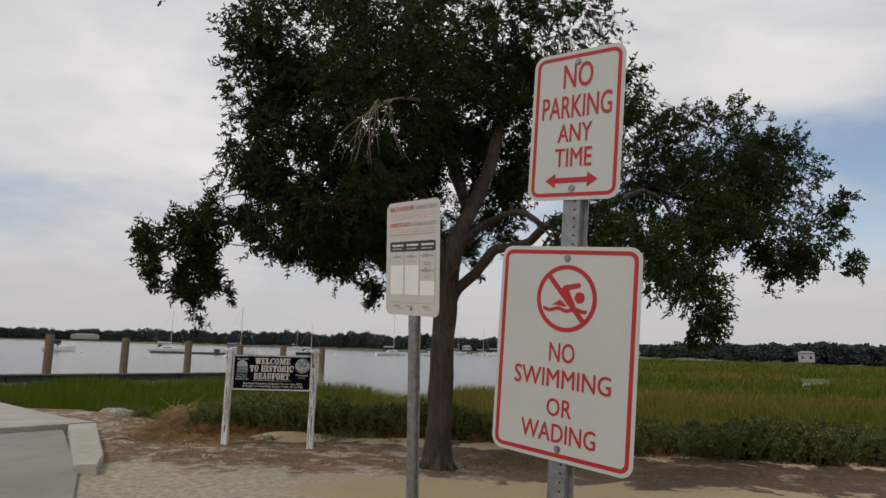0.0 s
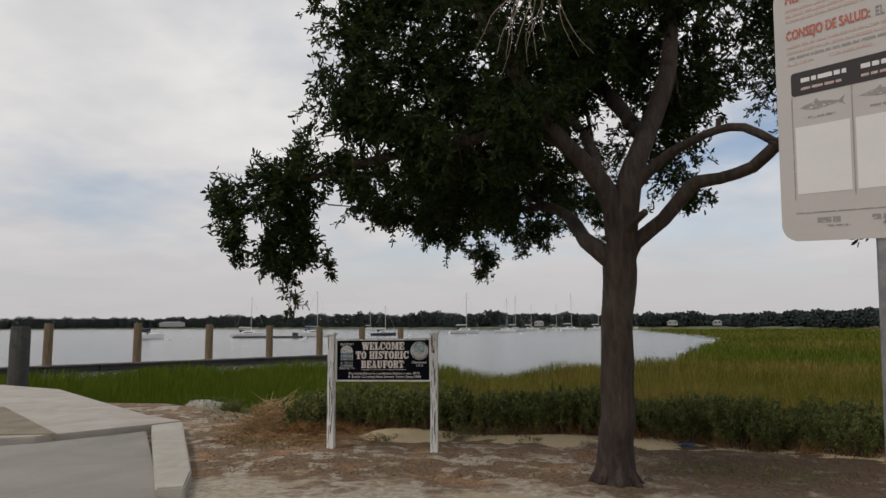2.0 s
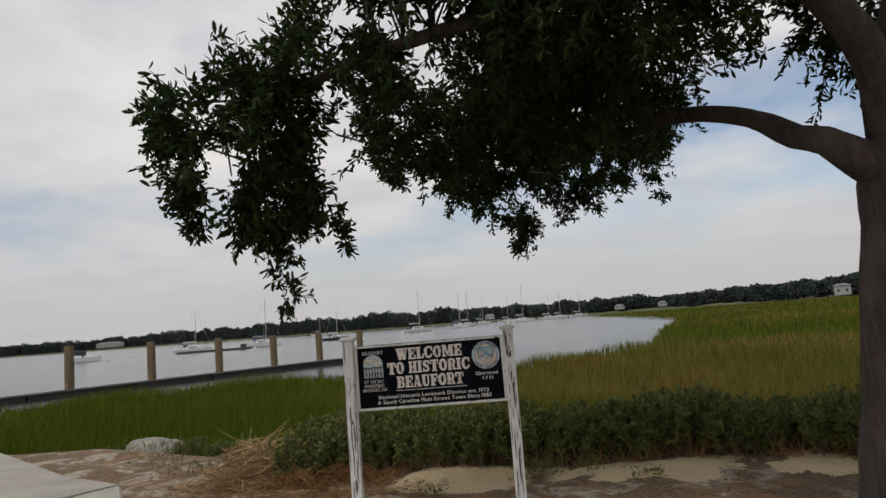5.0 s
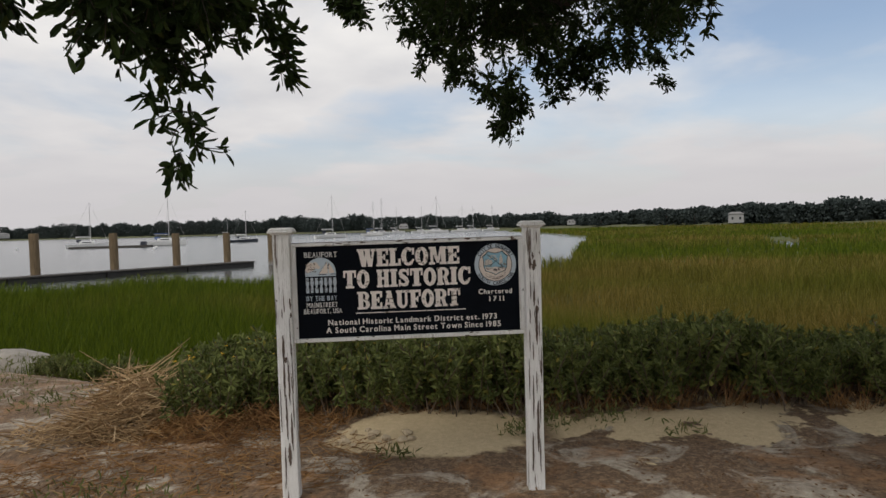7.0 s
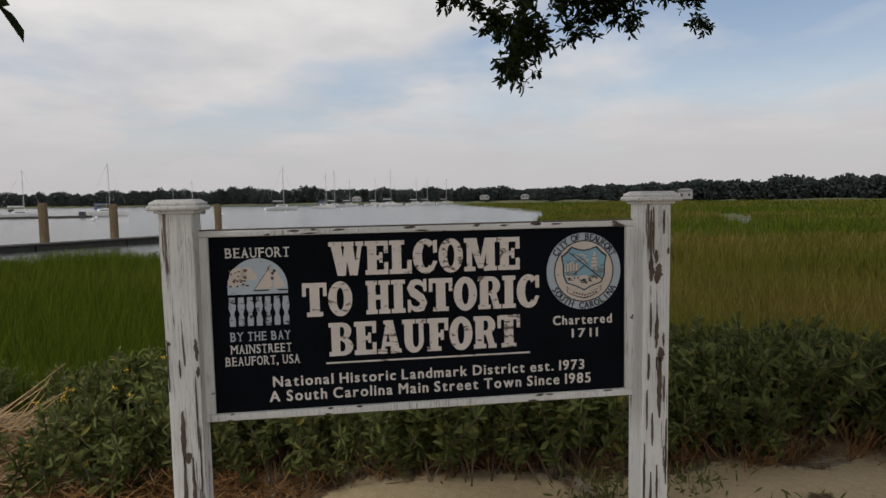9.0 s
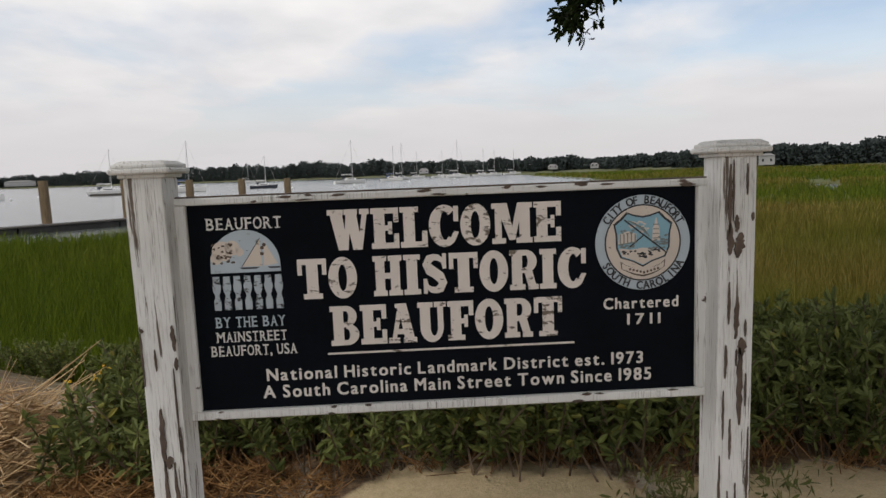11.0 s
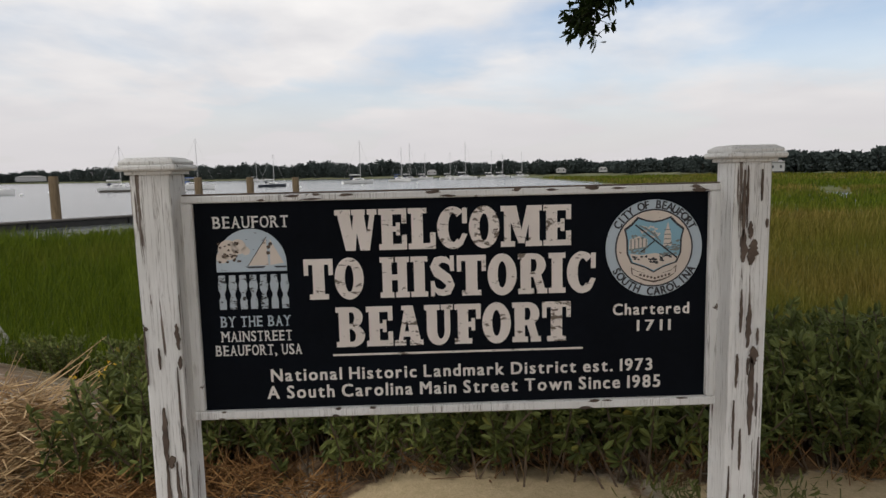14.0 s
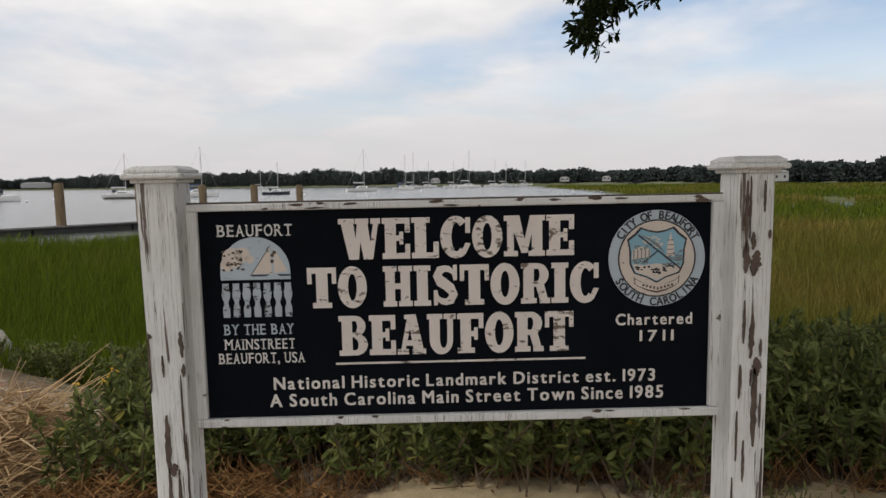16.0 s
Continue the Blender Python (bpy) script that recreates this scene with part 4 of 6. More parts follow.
# the arch picture: sky, cloud of leaves, sailing boat
arch = [(0.045, 0.333), (0.208, 0.333)] + circle(0.1265, 0.352, 0.0815, 22, 0, 180)
ARCH = part("arch_picture", prism(arch, FACE - 0.0004, 0.002), PALE_BLUE, SIGN, "pale blue arched picture of a sailing boat")
bm = bmesh.new()
for cx, cz, r in ((0.075, 0.385, 0.024), (0.098, 0.392, 0.018), (0.060, 0.368, 0.014), (0.115, 0.382, 0.010)):
    prism(circle(cx, cz, r, 14), FACE - 0.0009, 0.002, bm)
part("cloud_print", bm, CREAM, ARCH)
bm = prism([(0.118, 0.347), (0.163, 0.412), (0.166, 0.347)], FACE - 0.0010, 0.002)
prism([(0.170, 0.347), (0.172, 0.408), (0.202, 0.352)], FACE - 0.0010, 0.002, bm)
part("sail_print", bm, CREAM, ARCH)
bm = prism([(0.113, 0.345), (0.160, 0.345), (0.153, 0.341), (0.120, 0.341)], FACE - 0.0012, 0.002)
prism([(0.178, 0.345), (0.207, 0.345), (0.207, 0.341), (0.184, 0.341)], FACE - 0.0012, 0.002, bm)
prism([(0.117, 0.346), (0.163, 0.413), (0.165, 0.413), (0.119, 0.346)], FACE - 0.0012, 0.002, bm)
part("hull_print", bm, INK, ARCH)
rng = random.Random(9)
bm = bmesh.new()
for k in range(26):
    cx, cz = rng.uniform(0.052, 0.10), rng.uniform(0.352, 0.402)
    prism([(cx + rng.uniform(0.4, 1) * 0.005 * math.cos(a), cz + rng.uniform(0.4, 1) * 0.004 * math.sin(a)) for a in (0.2, 1.3, 2.5, 3.6, 4.7, 5.6)], FACE - 0.0013, 0.002, bm)
for cx, cz in ((0.167, 0.376), (0.168, 0.390), (0.173, 0.397)):
    prism(circle(cx, cz, 0.0045, 9), FACE - 0.0014, 0.002, bm)
tagged(part("worn_spots", bm, BARE_WOOD, ARCH), kind="stuff")
bal = [(-0.0075, 0.325), (0.0075, 0.325), (0.0075, 0.312), (0.0100, 0.302), (0.0085, 0.290), (0.0048, 0.281), (0.0048, 0.276), (0.0082, 0.266), (0.0082, 0.252), (0.0075, 0.244), (-0.0075, 0.244), (-0.0082, 0.252), (-0.0082, 0.266), (-0.0048, 0.276), (-0.0048, 0.281), (-0.0085, 0.290), (-0.0100, 0.302), (-0.0075, 0.312)]
for k in range(7):
    cx = 0.055 + k * 0.0243
    part("baluster_print", prism([(cx + a, b) for a, b in bal], FACE, 0.002), BALUSTER, SIGN)

# the round seal
SX, SZ = 1.0725, 0.3635
SEAL = part("seal", prism(circle(SX, SZ, 0.1145, 56), FACE - 0.0006, 0.002), PALE_BLUE, SIGN, "round pale blue and cream town seal")
part("seal_line", ring(circle(SX, SZ, 0.0925, 48), circle(SX, SZ, 0.0890, 48), FACE - 0.0014, 0.002), INK, SEAL)
part("seal_field", prism(circle(SX, SZ, 0.0895, 48), FACE - 0.0010, 0.002), CREAM, SEAL)
SEAL_GREY = make_worn_print("grey_green_print", (0.20, 0.22, 0.21), (0.05, 0.05, 0.05), 0.36, 60)


def shield(s):
    half = [(0, 0.061), (0.018, 0.064), (0.038, 0.071), (0.052, 0.056), (0.068, 0.044), (0.063, 0.020), (0.062, -0.012), (0.052, -0.034), (0.022, -0.044), (0, -0.056)]
    return [(SX + x * s, SZ + z * s) for x, z in half] + [(SX - x * s, SZ + z * s) for x, z in half[-2:0:-1]]


part("shield_line", prism(shield(1.05), FACE - 0.0014, 0.002), INK, SEAL)
part("shield", prism(shield(0.98), FACE - 0.0018, 0.002), SKY_BLUE, SEAL)


def bar(ax, az, bx, bz, w, bm=None, y=FACE - 0.0027):
    dx, dz = bx - ax, bz - az
    n = math.hypot(dx, dz)
    px, pz = -dz / n * w / 2, dx / n * w / 2
    return prism([(ax + px, az + pz), (bx + px, bz + pz), (bx - px, bz - pz), (ax - px, az - pz)], y, 0.001, bm)


def seal_bits(name, mat, spots, y, seed):
    """Small ragged dabs of print: centre, half width, half height, how many."""
    rng, bm = random.Random(seed), bmesh.new()
    for cx, cz, rx, rz, n in spots:
        for k in range(n):
            x, z = SX + cx + rng.uniform(-rx, rx), SZ + cz + rng.uniform(-rz, rz)
            prism([(x + rng.uniform(0.5, 1) * 0.0048 * math.cos(a), z + rng.uniform(0.4, 1) * 0.0034 * math.sin(a)) for a in (0.2, 1.3, 2.5, 3.6, 4.7, 5.6)], y, 0.001, bm)
    return tagged(part(name, bm, mat, SEAL), kind="stuff")


# land, tower, columned front, branches, riders
land = [(-0.058, -0.012), (-0.030, -0.016), (0.0, -0.012), (0.030, -0.016), (0.058, -0.020), (0.050, -0.033), (0.022, -0.042), (0.0, -0.053), (-0.022, -0.042), (-0.050, -0.032)]
part("land_print", prism([(SX + a, SZ + b) for a, b in land], FACE - 0.0021, 0.001), CREAM, SEAL)
part("wall_print", prism([(SX + a, SZ + b) for a, b in ((-0.060, -0.002), (-0.016, 0.004), (-0.016, 0.022), (-0.036, 0.029), (-0.058, 0.022))], FACE - 0.0021, 0.001), CREAM, SEAL)
part("tower_print", prism([(SX + a, SZ + b) for a, b in ((0.022, 0.004), (0.024, 0.034), (0.028, 0.044), (0.032, 0.062), (0.036, 0.044), (0.040, 0.034), (0.041, 0.004))], FACE - 0.0021, 0.001), CREAM, SEAL)
seal_bits("tree_prints", SEAL_GREY, ((0.050, 0.006, 0.010, 0.012, 16), (0.028, 0.002, 0.010, 0.004, 8), (-0.040, -0.008, 0.018, 0.005, 14), (0.034, -0.016, 0.020, 0.005, 12), (-0.036, 0.026, 0.016, 0.004, 8)), FACE - 0.0023, 3)
seal_bits("branch_prints", CREAM, ((-0.014, 0.046, 0.020, 0.009, 14), (0.002, 0.034, 0.010, 0.008, 8)), FACE - 0.0022, 5)
seal_bits("figure_prints", INK, ((-0.030, -0.022, 0.020, 0.006, 9), (0.006, -0.028, 0.016, 0.008, 14), (0.032, -0.022, 0.016, 0.005, 6)), FACE - 0.0025, 7)
bm = bmesh.new()
for k in range(5):
    bar(SX - 0.055 + k * 0.009, SZ + 0.000, SX - 0.055 + k * 0.009, SZ + 0.022, 0.0026, bm)
bar(SX - 0.060, SZ - 0.003, SX - 0.014, SZ + 0.002, 0.0028, bm)
for k in range(6):
    a = k * 0.007
    bar(SX - 0.036 + a, SZ + 0.054 - a * 0.45, SX - 0.016 + a * 0.9, SZ + 0.046 - a * 0.9, 0.0024, bm)
for k in range(4):
    bar(SX + 0.024, SZ + 0.010 + k * 0.011, SX + 0.039, SZ + 0.010 + k * 0.011, 0.0022, bm)
part("line_work", bm, SEAL_GREY, SEAL)
bm = bar(SX - 0.045, SZ + 0.056, SX + 0.055, SZ - 0.024, 0.0036)
bar(SX - 0.032, SZ - 0.009, SX + 0.002, SZ + 0.018, 0.0030, bm)
part("shield_bands", bm, INK, SEAL)
scroll = [(-0.052, -0.048), (-0.040, -0.055), (-0.022, -0.060), (0.0, -0.066), (0.022, -0.060), (0.040, -0.055), (0.052, -0.046), (0.050, -0.060), (0.036, -0.068), (0.020, -0.074), (0.0, -0.078), (-0.020, -0.074), (-0.036, -0.068), (-0.050, -0.062)]
part("ribbon_line", prism([(SX + a * 1.05, SZ - 0.062 + (b + 0.062) * 1.28) for a, b in scroll], FACE - 0.0019, 0.001), BARE_WOOD, SEAL)
part("ribbon_print", prism([(SX + a, SZ + b) for a, b in scroll], FACE - 0.0022, 0.001), CREAM, SEAL)
bm = bmesh.new()
for k in range(9):
    z = SZ - 0.072 + 0.0022 * abs(k - 4)
    bar(SX - 0.034 + k * 0.0085, z, SX - 0.029 + k * 0.0085, z, 0.0055, bm)
part("ribbon_bars", bm, BARE_WOOD, SEAL)


def round_text(text, radius, a0, a1, size, top=True):
    """Writing that follows the seal's rim, each letter a part."""
    n = len(text)
    for k, c in enumerate(text):
        if c == " ":
            continue
        a = radians(a0 + (a1 - a0) * k / (n - 1))
        bm = glyphs(c, 0.05)
        lo, hi = min(v.co.x for v in bm.verts), max(v.co.x for v in bm.verts)
        turn = a - math.pi / 2 if top else a + math.pi / 2
        for v in bm.verts:
            x, z = (v.co.x - (lo + hi) / 2) * size * 0.85, (v.co.z - 0.5) * size
            v.co = Vector((SX + radius * math.cos(a) + x * math.cos(turn) - z * math.sin(turn), FACE - 0.0013 + v.co.y, SZ + radius * math.sin(a) + x * math.sin(turn) + z * math.cos(turn)))
        part("rim_letter", bm, INK, SEAL)


round_text("CITY OF BEAUFORT", 0.1030, 147, 30, 0.0185)
round_text("SOUTH CAROLINA", 0.1030, 211, 329, 0.0185, False)


# ---- traffic and notice signs on steel posts ----
def channel_post(parent, x, y, z0, z1, punched=True):
    """A U-channel post with punched holes along its web."""
    w, d, t = 0.055, 0.030, 0.005
    prof = [(-w / 2 - 0.014, d), (-w / 2 - 0.014, d - t), (-w / 2, d - t), (-w / 2, 0), (w / 2, 0), (w / 2, d - t), (w / 2 + 0.014, d - t), (w / 2 + 0.014, d), (w / 2 - t, d), (w / 2 - t, t), (-w / 2 + t, t), (-w / 2 + t, d)]
    bm = bmesh.new()
    a = [bm.verts.new((x + p, y + q, z0)) for p, q in prof]
    b = [bm.verts.new((x + p, y + q, z1)) for p, q in prof]
    for i in range(len(prof)):
        j = (i + 1) % len(prof)
        bm.faces.new((a[i], a[j], b[j], b[i]))
    bm.faces.new(b)
    bmesh.ops.recalc_face_normals(bm, faces=bm.faces)
    p = part("post", bm, GALV, parent, "galvanised U-channel post")
    if not punched:
        return p
    holes = bmesh.new()
    z = z0 + 0.35
    while z < z1:
        cyl(0.0038, 0.0012, (x + 0.012, y - 0.0006, z), seg=8, turn=(90, 0, 0), bm=holes)
        z += 0.0254
    part("punched_holes", holes, INK, p)
    return p


def plate(name, parent, w, z0, z1, r, border, y, mat, label):
    """A rounded aluminium plate with a printed border and bolts."""
    pl = part(name, prism(round_rect(-w / 2, w / 2, z0, z1, r), y, y + 0.0025), mat, parent, label)
    if border:
        i0, i1 = 0.011, 0.011 + border
        part("border", ring(round_rect(-w / 2 + i0, w / 2 - i0, z0 + i0, z1 - i0, r - 0.009), round_rect(-w / 2 + i1, w / 2 - i1, z0 + i1, z1 - i1, max(0.006, r - 0.02)), y - 0.0008, y + 0.001), SIGN_RED, pl)
    for z in (z1 - 0.035, z0 + 0.035):
        bm = cyl(0.0075, 0.004, (0, y - 0.002, z), seg=6, turn=(90, 0, 0))
        cyl(0.011, 0.0012, (0, y - 0.0008, z), seg=14, turn=(90, 0, 0), bm=bm)
        part("bolt", bm, GALV, pl, "zinc bolt")
    return pl


TRAFFIC = thing("traffic_sign", pose(0.123, 2.068, 1.508, 2.7, 5.3, -36.9) @ pose(0, 0, -1.51), "two white and red signs on a galvanised post", "road sign")
channel_post(TRAFFIC, 0, 0.004, -0.4, 2.405)
NP = plate("parking_plate", TRAFFIC, 0.300, 1.960, 2.410, 0.036, 0.011, -0.0005, SIGN_WHITE, "white parking plate with red border")
for text, a, b, z, h in (("NO", -0.046, 0.051, 2.299, 0.072), ("PARKING", -0.114, 0.115, 2.2085, 0.066), ("ANY", -0.056, 0.056, 2.135, 0.054), ("TIME", -0.062, 0.060, 2.060, 0.055)):
    lettering("word", text, a, b, z, h, SIGN_RED, NP, -0.0016, 0.014)
part("arrow", prism([(a - 0.004, b + 0.043) for a, b in ((-0.086, 1.976), (-0.052, 1.999), (-0.052, 1.984), (0.052, 1.984), (0.052, 1.999), (0.086, 1.976), (0.052, 1.953), (0.052, 1.968), (-0.052, 1.968), (-0.052, 1.953))], -0.0013, 0.0005), SIGN_RED, NP)
NS = plate("swimming_plate", TRAFFIC, 0.457, 1.201, 1.822, 0.036, 0.012, -0.0005, SIGN_WHITE, "white swimming plate with red border")
for text, a, b, z, h in (("NO", -0.043, 0.040, 1.485, 0.054), ("SWIMMING", -0.159, 0.156, 1.410, 0.052), ("OR", -0.042, 0.040, 1.328, 0.050), ("WADING", -0.125, 0.118, 1.2545, 0.0515)):
    lettering("word", text, a, b, z, h, SIGN_RED, NS, -0.0016, 0.012)
CX, CZ = 0.002, 1.670
part("prohibition_ring", ring(circle(CX, CZ, 0.098, 48), circle(CX, CZ, 0.085, 48), -0.0014, 0.0005), SIGN_RED, NS)
part("prohibition_bar", bar(CX - 0.060, CZ + 0.066, CX + 0.060, CZ - 0.066, 0.015, None, -0.0018), SIGN_RED, NS)
part("head_symbol", prism(circle(CX + 0.044, CZ + 0.004, 0.0165, 20), -0.0013, 0.0005), SIGN_RED, NS)
bm = prism([(CX - 0.014, CZ + 0.030), (CX - 0.008, CZ + 0.038), (CX + 0.040, CZ + 0.047), (CX + 0.047, CZ + 0.041), (CX + 0.043, CZ + 0.033), (CX + 0.009, CZ + 0.024), (CX + 0.034, CZ - 0.024), (CX + 0.006, CZ - 0.004), (CX - 0.010, CZ + 0.018)], -0.0012, 0.0005)
prism([(CX - 0.018, CZ - 0.004), (CX - 0.046, CZ - 0.021), (CX - 0.030, CZ - 0.020), (CX - 0.010, CZ - 0.025), (CX + 0.006, CZ - 0.022)], -0.0012, 0.0005, bm)
part("swimmer_symbol", bm, SIGN_RED, NS)
waves = [(CX - 0.074 + k * 0.0075, CZ - 0.033 + 0.0035 * math.sin(k * 0.85 + 2.2)) for k in range(20)]
part("wave_symbol", prism([(a, b + 0.0055) for a, b in waves] + [(a, b - 0.0055) for a, b in waves[::-1]], -0.0012, 0.0005), SIGN_RED, NS)

NOTICE = thing("notice_sign", pose(-0.475, 3.614, 1.994, 4.5, 3.9, -46.5) @ pose(0, 0, -2.0075), "weathered white fish advisory notice on a galvanised post", "notice sign")
channel_post(NOTICE, 0, 0.004, -0.4, 2.28, False)
HA = plate("notice_plate", NOTICE, 0.467, 1.696, 2.319, 0.040, 0, -0.0005, SIGN_GREY, "weathered white notice plate")
lettering("heading", "HEALTH ADVISORY:", -0.205, 0.012, 2.236, 0.025, FADED_RED, HA, -0.0014, 0.05)
lettering("heading", "ATLANTIC OCEAN", 0.024, 0.205, 2.236, 0.022, PRINT_GREY, HA, -0.0014, 0.02)
lettering("heading", "EL OCEANO ATLANTICO", -0.012, 0.205, 2.148, 0.020, PRINT_GREY, HA, -0.0014, 0.02)


def print_bars(name, z, x0, x1, h, mat, parent, gaps=0.2, seed=1, y=-0.0013):
    """Small print too faint to read: plain bars, word by word."""
    rng, bm, x = random.Random(seed), bmesh.new(), x0
    while x < x1:
        w = min(rng.uniform(0.010, 0.032), x1 - x)
        if rng.random() > gaps:
            prism([(x, z), (x + w, z), (x + w, z + h), (x, z + h)], y, 0.0005, bm)
        x += w + 0.004
    return tagged(part(name, bm, mat, parent), kind="stuff")


lettering("heading", "CONSEJO DE SALUD:", -0.205, -0.022, 2.148, 0.022, FADED_RED, HA, -0.0014, 0.05)
for k, (z, m, x1) in enumerate(((2.216, PRINT_PINK, 0.20), (2.203, PRINT_PINK, 0.20), (2.190, PRINT_PINK, 0.14), (2.128, PRINT_PINK, 0.20), (2.114, PRINT_PINK, 0.20), (2.100, PRINT_GREY, 0.20), (2.086, PRINT_PINK, -0.02))):
    print_bars("print_line", z, -0.205, x1, 0.006, m, HA, 0.05, 20 + k)
part("black_band", prism(round_rect(-0.198, 0.202, 2.010, 2.066, 0.008, 3), -0.0012, 0.0005), PRINT_BLACK, HA)
for k, x in enumerate((-0.175, -0.045, 0.085)):
    print_bars("print_line", 2.040, x, x + 0.10, 0.010, SIGN_PALE, HA, 0.0, 40 + k, -0.0018)
    print_bars("print_line", 2.022, x, x + 0.09, 0.006, PRINT_PINK, HA, 0.0, 50 + k, -0.0018)
for x in (-0.198, -0.066, 0.068, 0.202):
    part("column_line", box(0.002, 0.001, 0.245, (x, -0.001, 1.885)), PRINT_GREY, HA)
part("column_line", box(0.40, 0.001, 0.002, (0.002, -0.001, 1.763)), PRINT_GREY, HA)


def fish(cx, cz, s, bill=0.0):
    o = [(-0.5 - bill, 0.0), (-0.42, 0.035), (-0.2, 0.085), (-0.10, 0.17), (-0.04, 0.09), (0.2, 0.06), (0.40, 0.02), (0.55, 0.12), (0.49, 0.0), (0.55, -0.12), (0.40, -0.02), (0.1, -0.07), (-0.15, -0.09), (-0.4, -0.04)]
    return prism([(cx + a * s, cz + b * s) for a, b in o], -0.0013, 0.0005)


for cx, cz, s, b in ((-0.132, 1.980, 0.095, 0), (0.0, 1.982, 0.085, 0.1), (0.135, 1.985, 0.105, 0.1), (0.135, 1.905, 0.115, 0.15)):
    part("fish_print", fish(cx, cz, s, b), PRINT_GREY, HA)
for k, (cx, cz) in enumerate(((-0.132, 1.952), (0.0, 1.952), (0.135, 1.945), (0.135, 1.868), (0.135, 1.934))):
    print_bars("print_line", cz, cx - 0.03, cx + 0.03, 0.005, PRINT_GREY, HA, 0.0, 60 + k)
for x, z0, z1 in ((-0.132, 1.775, 1.935), (0.0, 1.775, 1.935), (0.135, 1.775, 1.850)):
    part("bleached_patch", prism([(x - 0.060, z0), (x + 0.060, z0), (x + 0.060, z1), (x - 0.060, z1)], -0.0011, 0.0005), SIGN_PALE, HA, "bleached blank panel")
for k, x in enumerate((-0.15, -0.035, 0.10)):
    print_bars("print_line", 1.738, x, x + 0.05, 0.012, PRINT_GREY, HA, 0.0, 70 + k)
    print_bars("print_line", 1.728, x + 0.02, x + 0.07, 0.004, PRINT_GREY, HA, 0.0, 80 + k)

# the printing sits a little high on the plate, all but the foot line
for piece in list(HA.children):
    if not piece.name.startswith("bolt") and max(v.co.z for v in piece.data.vertices) > 1.77:
        piece.location.z = 0.033

